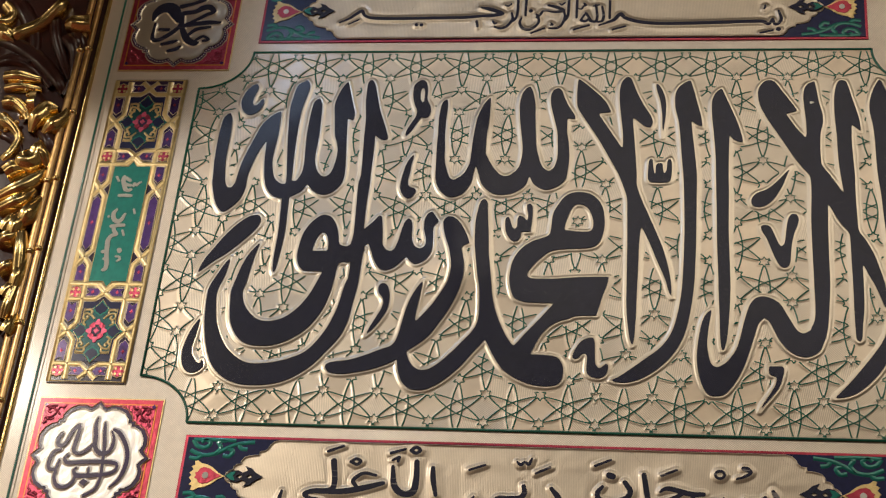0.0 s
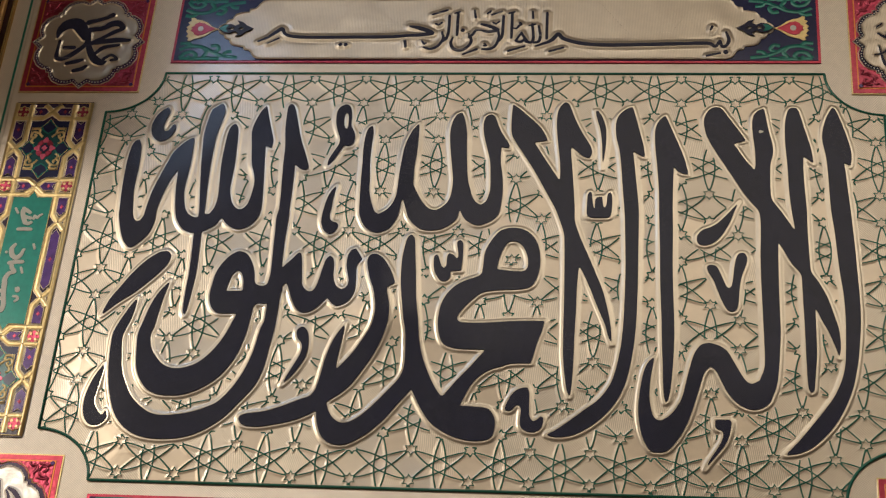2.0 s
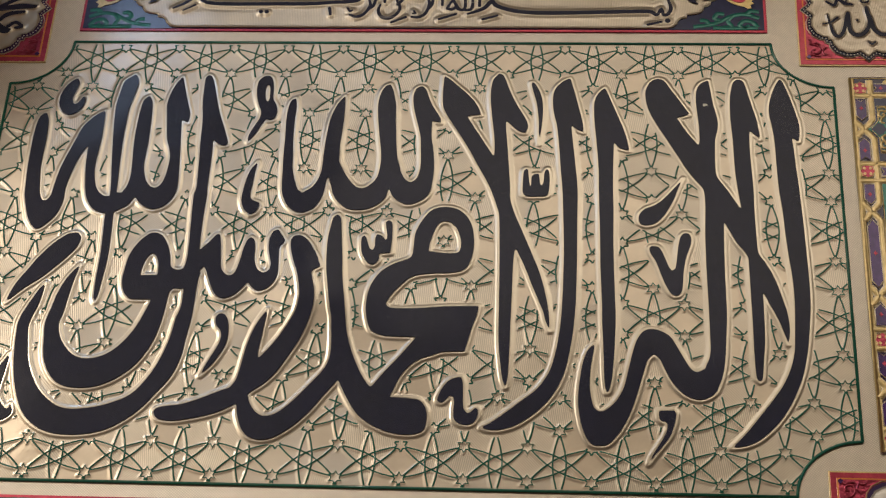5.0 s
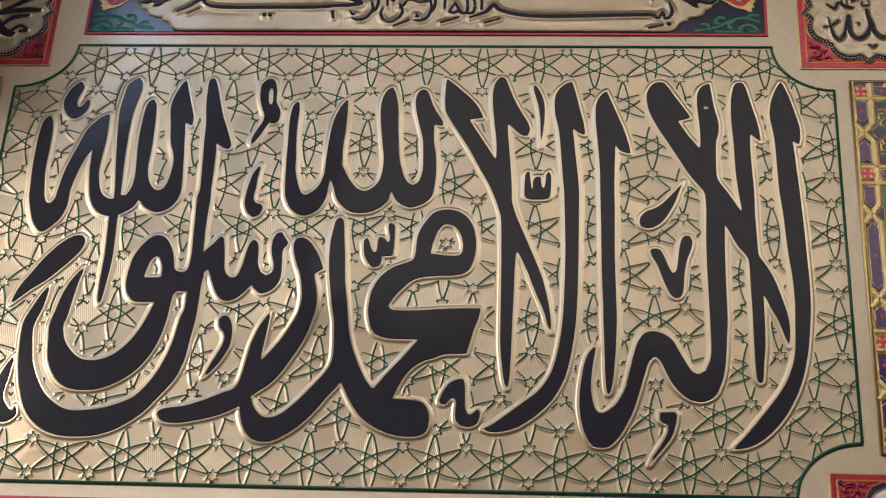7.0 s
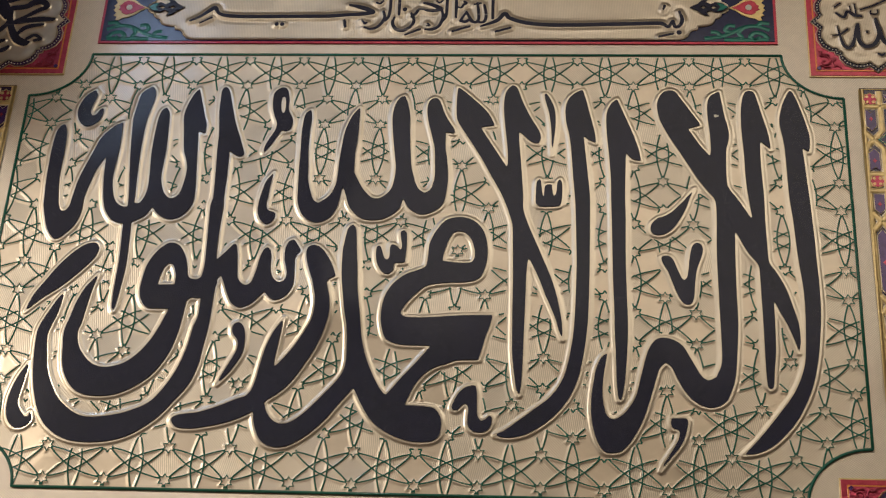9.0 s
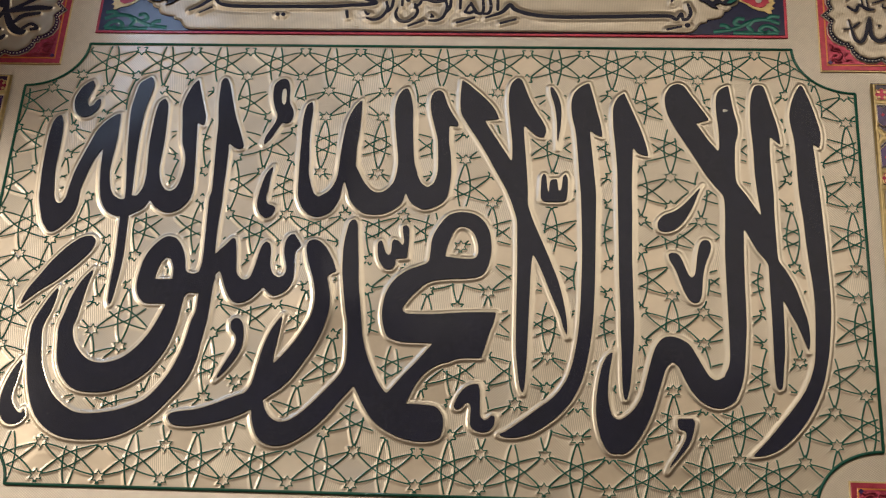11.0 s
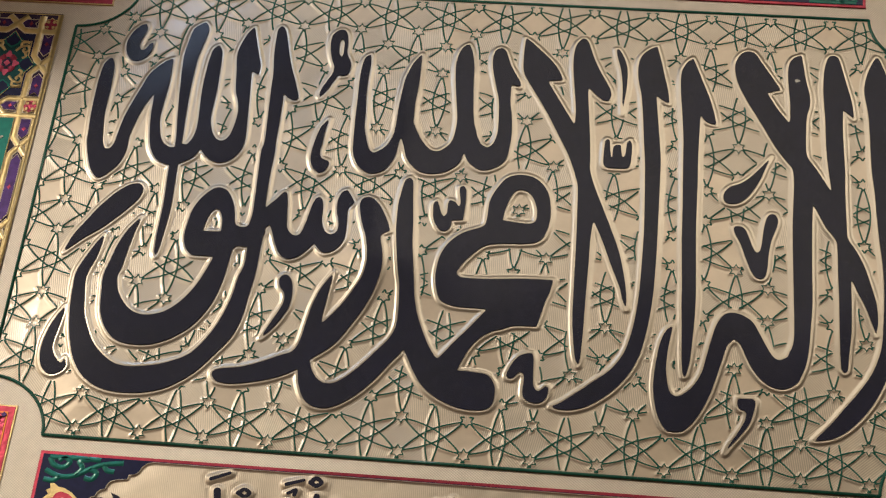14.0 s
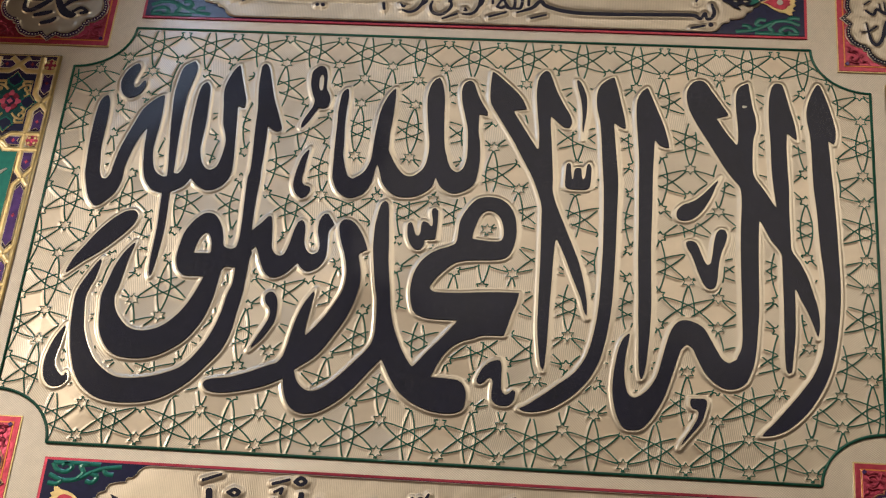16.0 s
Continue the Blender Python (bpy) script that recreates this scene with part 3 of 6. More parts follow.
# meem head
write(nib((13.8, 25.0), (8.7, 17.1), (6.1, 9.8), (5.6, 0.8), (4.7, -5.0), (0.9, -7.4), (-5.5, -10.1), (-10.9, -14.1), (-14.9, -19.1), (-17.9, -26.1), (-19.0, -33.8), (-19.0, -39.9), (-17.7, -46.7), (-15.5, -52.0), (-11.5, -54.4), (-6.0, -55.7), (10.5, -56.1), (7.2, -60.7), (17.0, -67.2), (25.5, -64.9), (37.3, -64.4), (38.7, -59.0), (41.0, -49.2), (43.0, -43.1), (44.3, -36.3), (26.3, -36.8), (9.1, -38.2), (-4.9, -38.2), (-7.7, -36.1), (-7.4, -33.6), (-4.4, -28.4), (0.8, -22.2), (5.0, -18.3), (10.5, -16.3), (20.3, -15.3), (25.2, -15.2), (32.9, -14.0), (36.8, -11.0), (39.0, -5.0), (40.0, 1.3), (39.9, 7.7), (38.5, 15.6), (35.3, 22.0), (30.2, 26.5), (24.5, 28.1), (18.8, 27.7)))
# tall stem and foot
write(nib((10.5, -56.1), (1.4, -68.5), (-4.7, -75.9), (-9.6, -82.6), (-13.0, -87.0), (-14.7, -85.6), (-18.9, -79.2), (-23.4, -69.7), (-26.9, -60.3), (-29.2, -50.4), (-30.1, -43.7), (-31.8, -31.4), (-33.6, -18.9), (-34.6, -6.1), (-36.0, 6.6), (-37.4, 19.7), (-39.3, 22.3), (-41.3, 21.0), (-42.4, 18.3), (-43.9, 6.5), (-43.9, -2.5), (-43.3, -12.7), (-41.5, -25.4), (-39.5, -37.7), (-38.0, -44.5), (-37.0, -56.6), (-36.7, -65.1), (-35.5, -79.6), (-31.5, -82.7), (-25.9, -93.5), (-20.0, -102.5), (-13.1, -108.2), (-5.4, -112.1), (2.1, -114.2), (8.4, -114.6), (13.7, -113.9), (17.2, -111.6), (18.5, -106.3), (18.2, -100.7), (15.8, -96.0), (12.6, -94.0), (2.9, -93.1), (-2.5, -93.0), (-0.6, -88.2), (3.0, -79.9), (8.1, -73.2), (14.3, -69.0), (20.2, -67.1), (18.1, -57.7)))
# lam of the second word
write(nib((-71.3, 104.4), (-74.0, 102.1), (-75.2, 97.9), (-75.8, 88.0), (-75.3, 75.0), (-75.1, 62.9), (-74.6, 52.0), (-74.0, 40.0), (-73.1, 35.3), (-70.3, 29.1), (-66.4, 25.3), (-62.2, 23.6), (-57.9, 24.4), (-53.5, 27.4), (-49.5, 35.6), (-47.3, 49.3), (-41.7, 51.3), (-41.6, 62.1), (-41.8, 71.7), (-41.1, 82.6), (-41.1, 95.3), (-41.4, 106.1), (-45.4, 100.2), (-48.9, 89.6), (-50.2, 78.5), (-51.0, 66.0), (-51.5, 52.2), (-53.3, 45.5), (-55.8, 41.3), (-58.5, 39.0), (-61.6, 37.0), (-64.5, 39.3), (-67.2, 46.7), (-69.1, 54.8), (-69.5, 63.0), (-70.5, 75.0), (-70.8, 88.1), (-70.5, 98.0)))
# second lam
write(nib((-46.4, 55.2), (-47.3, 49.3), (-45.0, 41.5), (-43.2, 35.6), (-40.0, 31.0), (-35.2, 27.0), (-29.4, 25.8), (-22.6, 26.7), (-17.1, 29.8), (-12.8, 34.5), (-10.8, 41.5), (-6.1, 43.9), (-5.0, 52.9), (-7.1, 60.8), (-8.3, 69.2), (-9.9, 88.6), (-10.5, 99.8), (-12.5, 109.8), (-14.6, 114.8), (-17.4, 113.3), (-20.0, 108.3), (-21.2, 99.8), (-20.4, 88.5), (-18.5, 74.5), (-17.0, 63.5), (-17.2, 55.3), (-18.4, 48.4), (-21.4, 43.7), (-25.9, 40.6), (-30.6, 41.6), (-35.5, 47.1), (-39.6, 54.5), (-42.0, 59.3)))
# flagged alif
write(nib((-10.8, 41.5), (-8.4, 35.3), (-4.7, 32.0), (-0.1, 30.0), (4.4, 30.8), (9.9, 34.1), (13.1, 38.9), (14.3, 48.0), (14.6, 55.6), (13.6, 67.9), (12.2, 76.2), (11.8, 88.4), (17.0, 87.4), (16.9, 90.1), (10.9, 100.7), (7.0, 111.4), (4.4, 113.5), (1.1, 111.4), (-0.3, 105.5), (0.6, 97.1), (3.0, 87.3), (5.4, 77.5), (6.2, 67.9), (6.6, 55.6), (4.7, 47.5), (1.3, 44.7), (-2.3, 47.4), (-5.0, 52.9), (-9.2, 51.7)))
# falling arm of the lam-alif
write(nib((17.8, 121.5), (17.4, 114.4), (17.4, 105.7), (18.2, 97.8), (21.6, 90.9), (27.8, 80.5), (34.0, 69.6), (40.2, 57.3), (46.4, 45.2), (49.5, 37.5), (52.0, 30.0), (53.7, 23.5), (54.2, 14.4), (55.0, -11.2), (55.4, -36.1), (55.9, -58.7), (57.1, -70.6), (58.7, -81.2), (60.5, -85.6), (61.4, -79.9), (61.9, -67.0), (62.1, -50.1), (62.2, -41.0), (62.5, -23.7), (62.6, -11.1), (63.6, 2.0), (66.7, 6.5), (59.6, 29.2), (55.6, 52.4), (49.5, 63.0), (40.7, 77.8), (33.1, 91.0), (33.1, 92.4), (41.0, 93.5), (38.1, 100.2), (34.2, 105.8), (29.5, 110.7), (22.7, 117.4)))
# rising arm of the lam-alif
write(nib((46.2, 111.7), (46.3, 103.0), (47.8, 89.1), (49.4, 75.1), (49.5, 63.0), (47.5, 48.4), (54.9, 21.5), (60.2, 8.3), (63.6, 2.0), (69.4, -11.0), (74.0, -23.5), (79.8, -38.2), (81.5, -44.9), (83.9, -50.9), (83.3, -40.6), (81.7, -30.6), (78.1, -15.8), (73.0, -1.9), (67.5, 12.0), (62.9, 23.6), (59.8, 34.2), (59.5, 42.7), (58.5, 56.1), (57.3, 69.8), (56.1, 82.2), (55.8, 89.5), (60.0, 85.1), (64.1, 81.5), (67.7, 80.8), (69.0, 85.2), (67.4, 90.6), (63.2, 98.2), (58.3, 108.8), (55.0, 118.2), (53.2, 122.2), (50.7, 123.2), (47.4, 118.8)))
# upright dash
write(nib((70.4, 116.8), (72.1, 116.4), (75.1, 111.0), (77.3, 103.2), (77.5, 92.1), (76.5, 80.9), (75.9, 72.8), (75.4, 80.9), (75.0, 92.1), (73.5, 103.2), (71.2, 111.8)))
# curved alif
write(nib((93.7, 119.9), (89.6, 117.8), (85.1, 112.8), (83.4, 106.1), (83.9, 96.3), (86.0, 86.5), (87.4, 72.9), (88.6, 56.4), (89.8, 41.8), (90.4, 28.0), (91.1, 2.0), (91.0, -15.6), (90.5, -35.5), (89.9, -45.8), (88.6, -56.8), (86.6, -67.6), (83.6, -77.1), (77.5, -86.6), (69.2, -93.8), (61.0, -100.8), (52.8, -107.3), (48.1, -109.7), (51.9, -110.9), (58.1, -110.8), (65.3, -108.6), (72.5, -104.1), (78.8, -98.7), (83.9, -92.9), (88.1, -86.4), (92.1, -77.0), (94.6, -66.3), (96.6, -53.1), (97.6, -42.2), (98.0, -35.4), (98.5, -16.8), (98.6, 2.1), (98.6, 28.1), (98.5, 43.1), (97.1, 59.1), (95.7, 73.0), (94.4, 86.6), (98.1, 83.2), (101.9, 81.4), (100.9, 89.5), (98.4, 100.6), (96.2, 110.5)))
# straight alif
write(nib((114.4, 112.9), (111.2, 110.0), (108.9, 105.6), (107.9, 100.7), (108.1, 89.5), (109.3, 75.7), (110.6, 56.6), (110.8, 43.2), (111.4, 15.1), (111.8, -10.4), (112.7, -35.1), (112.8, -45.4), (113.4, -60.0), (113.8, -75.3), (114.5, -84.7), (115.3, -87.8), (116.4, -87.0), (118.0, -80.0), (119.0, -69.4), (119.8, -56.2), (120.2, -41.8), (119.7, -22.8), (119.1, 2.4), (119.2, 28.4), (119.0, 43.3), (119.2, 59.3), (119.6, 75.2), (121.6, 71.6), (124.4, 69.6), (128.5, 68.6), (127.2, 75.8), (124.5, 85.6), (120.5, 96.6), (116.9, 106.4)))
# shadda
write(nib((66.9, 38.9), (66.9, 48.6), (67.2, 53.3), (68.4, 55.3), (69.6, 54.5), (70.3, 47.8), (71.1, 42.0), (71.7, 42.0), (71.9, 49.4), (73.2, 51.4), (76.1, 51.6), (76.9, 44.8), (77.9, 42.9), (78.9, 46.8), (79.4, 53.4), (81.0, 55.4), (82.2, 51.9), (82.2, 42.9), (81.6, 38.3), (80.0, 36.7), (74.8, 36.3), (68.9, 36.6)))
# long wave
write(nib((108.8, -58.8), (105.2, -62.4), (102.7, -68.5), (101.2, -76.8), (100.0, -87.4), (100.1, -97.7), (101.9, -107.8), (104.5, -114.4), (107.5, -118.2), (111.7, -118.8), (115.9, -118.0), (120.0, -114.0), (124.1, -107.7), (128.4, -98.5), (132.1, -86.8), (135.3, -75.2), (137.5, -68.0), (140.8, -64.1), (143.9, -66.8), (146.5, -72.6), (150.4, -80.7), (155.5, -87.0), (160.7, -90.3), (166.0, -91.1), (171.2, -89.0), (175.0, -84.3), (173.2, -73.8), (168.5, -72.8), (164.3, -74.8), (160.7, -72.9), (157.1, -66.6), (153.6, -59.7), (150.6, -54.2), (147.0, -51.2), (143.0, -49.5), (138.9, -49.1), (135.2, -50.7), (131.7, -56.0), (129.2, -64.3), (127.0, -74.0), (124.2, -85.6), (119.6, -93.8), (115.3, -97.9), (111.7, -99.3), (108.6, -97.1), (107.0, -91.7), (106.1, -83.6), (106.7, -73.0), (107.9, -64.8)))
# falling arm of the last lam-alif
write(nib((145.3, 119.8), (141.2, 117.3), (138.4, 110.8), (138.7, 103.6), (140.4, 96.7), (144.8, 87.0), (150.4, 76.6), (155.8, 66.6), (161.2, 56.6), (166.6, 48.5), (170.4, 43.2), (171.4, 38.2), (171.5, 29.0), (170.9, 9.5), (171.0, -9.5), (171.5, -34.1), (171.8, -59.0), (170.9, -66.3), (168.5, -72.9), (170.8, -82.3), (175.0, -84.3), (177.8, -76.7), (179.4, -67.2), (180.5, -53.0), (181.3, -40.0), (181.2, -15.5), (181.3, 4.4), (181.7, 21.2), (185.7, 21.3), (180.0, 44.0), (172.4, 61.4), (168.9, 71.8), (162.9, 80.4), (156.3, 92.0), (164.0, 94.5), (158.9, 103.2), (153.3, 112.4), (149.3, 118.7)))
# crossing arm
write(nib((168.9, 71.8), (169.5, 76.2), (169.3, 87.2), (168.4, 98.3), (168.1, 106.7), (168.8, 112.5), (171.3, 116.6), (175.7, 118.9), (176.8, 111.1), (178.2, 101.2), (180.2, 91.5), (180.3, 84.5), (178.7, 77.7), (178.2, 69.5), (178.1, 57.4), (178.9, 50.6), (184.1, 42.2), (192.0, 28.5), (195.4, 25.2), (198.8, 19.6), (199.6, 12.5), (200.0, 1.0), (204.2, -6.5), (208.6, -16.3), (211.8, -27.4), (214.5, -38.4), (215.1, -48.9), (214.1, -56.5), (212.0, -49.6), (208.5, -39.5), (205.2, -32.5), (201.5, -23.7), (196.8, -17.3), (194.2, -1.6), (188.5, 7.1), (181.7, 21.2), (177.8, 26.8), (173.6, 45.9), (170.8, 61.4)))
# alif with a thin foot
write(nib((191.5, 118.8), (189.7, 115.5), (188.2, 106.9), (187.9, 93.0), (188.8, 76.4), (189.2, 57.5), (190.3, 43.4), (192.0, 28.5), (192.8, 15.7), (194.3, 0.9), (194.6, -3.5), (194.9, -21.6), (195.2, -39.8), (195.3, -59.9), (195.5, -70.5), (196.0, -77.4), (197.5, -79.4), (199.1, -78.0), (200.2, -66.8), (201.3, -56.1), (201.6, -39.6), (201.5, -23.7), (201.2, -9.9), (200.0, 1.0), (199.6, 12.5), (199.2, 29.4), (199.3, 43.1), (198.7, 57.6), (198.3, 72.3), (198.7, 83.5), (204.7, 77.5), (203.4, 88.9), (200.5, 101.4), (197.6, 114.0), (196.1, 118.4), (193.8, 119.4)))
# outermost curved alif
write(nib((217.6, 119.8), (214.9, 114.8), (212.3, 107.8), (210.7, 100.1), (210.7, 93.2), (212.2, 83.6), (212.9, 74.0), (213.3, 57.7), (213.8, 43.3), (215.1, 29.6), (216.0, 12.7), (217.0, -1.3), (218.3, -15.0), (218.7, -28.4), (218.4, -39.4), (217.2, -59.4), (215.2, -68.9), (211.0, -79.5), (205.2, -88.8), (197.6, -99.1), (190.0, -109.1), (181.7, -118.5), (188.8, -117.4), (196.0, -113.9), (203.5, -107.1), (210.0, -98.9), (215.7, -88.6), (220.4, -76.9), (223.0, -66.3), (224.9, -55.6), (227.2, -33.2), (227.4, -14.8), (226.9, 1.4), (226.5, 16.7), (225.8, 32.2), (225.2, 44.6), (224.3, 57.8), (223.6, 70.0), (222.9, 78.5), (226.6, 75.8), (227.4, 78.9), (227.6, 86.5), (225.4, 97.4), (222.1, 110.0), (219.1, 118.6)))
# slanting dash
write(nib((159.4, 49.6), (153.0, 41.4), (146.3, 33.8), (141.8, 30.6), (137.3, 28.6), (134.2, 25.1), (133.4, 21.9), (134.5, 18.7), (138.3, 17.8), (142.7, 19.2), (147.2, 23.4), (151.2, 29.9), (154.2, 36.4), (156.3, 42.6)))
# small vee mark
write(nib((139.2, 2.7), (140.9, 3.9), (144.2, 3.5), (146.2, 1.0), (148.4, -4.9), (150.5, -10.3), (152.0, -12.0), (153.6, -10.3), (154.6, -4.8), (155.4, 3.0), (156.9, 10.0), (159.1, 12.7), (161.9, 12.3), (163.1, 8.8), (162.2, 3.8), (159.8, -3.2), (158.3, -12.0), (157.5, -22.2), (156.1, -26.5), (153.3, -27.5), (150.7, -25.9), (148.1, -20.9), (145.5, -13.7), (143.0, -6.1), (140.2, -1.0)))
# hooked comma
write(nib((143.2, -98.2), (151.2, -98.0), (152.2, -99.8), (151.5, -104.8), (149.4, -111.7), (145.7, -117.4), (140.4, -124.2), (137.4, -128.6), (138.9, -124.7), (143.7, -116.8), (146.9, -110.5), (147.6, -106.0), (146.4, -104.4), (144.3, -103.9), (143.1, -101.6)))
# hook under the meem
write(nib((24.4, -95.0), (23.7, -93.5), (26.1, -87.0), (29.6, -82.4), (33.7, -80.5), (36.4, -80.4), (37.3, -84.0), (37.7, -93.2), (38.3, -99.1), (40.5, -101.9), (42.5, -100.7), (44.5, -98.4), (46.1, -99.4), (45.8, -103.4), (43.9, -107.0), (40.2, -108.4), (36.0, -107.6), (33.2, -104.9), (32.8, -100.4), (33.0, -94.6), (32.1, -91.6), (30.1, -91.6), (28.0, -94.1), (26.5, -95.3)))
# toothed mark
write(nib((-24.6, 6.8), (-22.9, 8.7), (-21.8, 6.8), (-19.7, 0.5), (-17.8, -1.4), (-16.7, 1.3), (-16.7, 6.9), (-15.8, 9.5), (-12.8, 8.3), (-10.4, 5.1), (-9.8, 8.3), (-11.0, 14.9), (-11.2, 18.0), (-9.2, 19.1), (-7.5, 16.9), (-7.1, 7.0), (-7.5, -2.6), (-13.8, -3.1), (-14.0, -7.3), (-16.1, -10.1), (-19.5, -9.8), (-22.5, -5.9), (-24.2, -0.9)))
# small tailed mark
write(nib((-103.2, -45.7), (-101.5, -43.5), (-98.9, -43.4), (-96.6, -46.3), (-95.3, -52.7), (-95.6, -61.5), (-98.6, -68.7), (-102.9, -75.8), (-108.2, -81.8), (-104.2, -72.3), (-99.9, -62.7), (-98.9, -57.4), (-100.0, -53.5), (-102.6, -50.3)))
# eye of the waw
write(eye((-150.2, -19.4), (-140.0, -19.2), (-140.4, -11.8), (-142.8, -5.8), (-145.3, -4.7), (-147.8, -7.8), (-149.6, -14.2)))
# eye of the damma
write(eye((-90.1, 113.7), (-88.7, 114.4), (-87.7, 110.8), (-87.5, 103.7), (-88.2, 101.0), (-89.8, 103.7), (-90.5, 109.3)))
# eye of the meem
write(eye((14.2, -1.3), (14.9, 4.7), (17.4, 13.4), (19.8, 17.6), (22.7, 18.8), (26.6, 17.7), (30.1, 13.6), (32.3, 7.0), (32.6, 1.2), (30.8, -2.1), (24.6, -2.5)))
# tailed mark at the edge
write(pen((-216.8, -70.9, 0.1), (-220.1, -82.3, 2.2), (-222.1, -96.2, 3), (-217.9, -106.3, 4.5), (-211.6, -106.4, 1.7), (-210.8, -102, 0.3)))


STEP = 0.5
us, vs, D = lettering(STROKES, -FU, FU, -FV, FV, STEP)
for _ in range(3):
    # the pen's corners are slightly rounded
    D[1:-1, 1:-1] = 0.5 * D[1:-1, 1:-1] + 0.125 * (D[2:, 1:-1] + D[:-2, 1:-1] + D[1:-1, 2:] + D[1:-1, :-2])

# star lattice: rosettes on a triangular net, small six-pointed stars where three meet
PITCH, SIDE = 33.9, 19.45
ORIGIN_U, ORIGIN_V = 107.2, 132.2


def rosettes():
    for r in range(-1, 12):
        for c in range(-14, 8):
            yield ORIGIN_U + PITCH * (c + 0.5 * (r % 2)), ORIGIN_V - 1.5 * SIDE * r


def net_lines():
    """The bowed lines of the net: in each rosette three pointed ovals from corner to corner."""
    for cu, cv in rosettes():
        if abs(cu) > FU + 25 or abs(cv) > FV + 25:
            continue
        for turn in (90, 30, 150):
            ca, sa = math.cos(radians(turn)), math.sin(radians(turn))
            for side in (1, -1):
                line = []
                for k in range(23):
                    t = -1 + 2 * k / 22
                    s, w = t * (SIDE - 2.6), side * (0.3 + 3.3 * (1 - abs(t) ** 1.8))
                    line.append((cu + s * ca - w * sa, cv + s * sa + w * ca))
                yield line


def sample(A, u, v):
    i = np.clip(((np.asarray(u) + FU) / STEP).round().astype(int), 0, A.shape[1] - 1)
    j = np.clip(((np.asarray(v) + FV) / STEP).round().astype(int), 0, A.shape[0] - 1)
    return A[j, i]


def clear(u, v, gap=3.0):
    """Where the net shows: inside the field and off the letters' rims."""
    return (sample(D, u, v) > gap) & (field_distance(np.asarray(u), np.asarray(v)) > 0.8)


def moved(pts, cu, cv, su=1, sv=1):
    return [(cu + su * p[0], cv + sv * p[1]) for p in pts]


net, ridge = [], np.full(D.shape, 9.0)


def add_ridge(pts, shift=(-0.55, -0.6)):
    """Lets the emboss of a line into the sheet, a little out of register with its ink."""
    for (a, b), (c, d) in zip(pts[:-1], pts[1:]):
        for t in (0.0, 0.33, 0.67):
            u, v = a + (c - a) * t + shift[0], b + (d - b) * t + shift[1]
            i, j = int(round((u + FU) / STEP)), int(round((v + FV) / STEP))
            if 3 <= i < D.shape[1] - 3 and 3 <= j < D.shape[0] - 3:
                X, Y = np.meshgrid(us[i - 3:i + 4], vs[j - 3:j + 4])
                ridge[j - 3:j + 4, i - 3:i + 4] = np.minimum(ridge[j - 3:j + 4, i - 3:i + 4], np.hypot(X - u, Y - v))


for line in net_lines():
    ok = clear([p[0] for p in line], [p[1] for p in line])
    run = []
    for p, good in zip(line, ok):
        if good:
            run.append(p)
        else:
            if len(run) > 1:
                net.append(run)
            run = []
    if len(run) > 1:
        net.append(run)
for line in net:
    add_ridge(line)

star_places = []
seen = set()
for cu, cv in rosettes():
    for k in range(6):
        a = radians(90 + 60 * k)
        p = (round(cu + (PITCH / math.sqrt(3)) * math.cos(a), 1), round(cv + SIDE * math.sin(a), 1))
        key = (round(p[0] / 3), round(p[1] / 3))
        if any((key[0] + i, key[1] + j) in seen for i in (-1, 0, 1) for j in (-1, 0, 1)):
            continue
        seen.add(key)
        star_places.append(p)
STAR = [((3.9 if k % 2 == 0 else 2.25) * math.sin(math.pi * k / 6), (3.9 if k % 2 == 0 else 2.25) * math.cos(math.pi * k / 6)) for k in range(12)]
whole_stars, cut_stars = [], []
for cu, cv in star_places:
    pts = [(cu + a, cv + b) for a, b in STAR]
    ok = clear([p[0] for p in pts], [p[1] for p in pts])
    if ok.all():
        whole_stars.append((cu, cv))
        add_ridge(pts + pts[:1], (-0.35, -0.4))
    elif ok.any():
        runs, ring = [], list(zip(pts, ok)) * 2
        for (a, g), (b, h) in zip(ring[:12], ring[1:13]):
            if g and h:
                runs.append([a, b])
        cut_stars += runs

# across, up, how wide and how high each buckle is, in millimetres
BUCKLES = ((2.5, -56, -28, 16, 21), (1.4, -44, 72, 13, 17), (1.3, -190, -78, 22, 26), (0.8, 118, 14, 14, 40))
wall = np.clip(D / 1.5, 0, 1)
rim = np.clip(D, 0, 3.2) / 3.2
swell = 0.30 * (1 - wall * wall * (3 - 2 * wall)) + 0.25 * np.exp(-((D - 1.2) / 0.66) ** 2) + 0.10 * np.sin(np.pi * rim) ** 2
X, Y = np.meshgrid(us, vs)
# the thin sheet is not quite flat: shallow waves and a few buckles
sag = np.zeros(X.shape)
for amp, fu, fv, ph in ((0.16, 0.021, 0.013, 0.4), (0.16, 0.013, 0.027, 1.9), (0.12, 0.052, 0.041, 4.0), (0.07, 0.11, -0.07, 2.2)):
    sag += amp * np.sin(fu * X + fv * Y + ph)
for amp, bu, bv, wide, high in BUCKLES:
    sag += amp * np.exp(-0.5 * (((X - bu) / wide) ** 2 + ((Y - bv) / high) ** 2))
sag *= np.clip(field_distance(X, Y) / 18, 0, 1)
field_height = 0.5 + sag + swell + 0.26 * np.exp(-(ridge / 0.72) ** 2) * (D > 2.8)
keep = (D > -1.2) & (field_distance(X, Y) > -0.3)
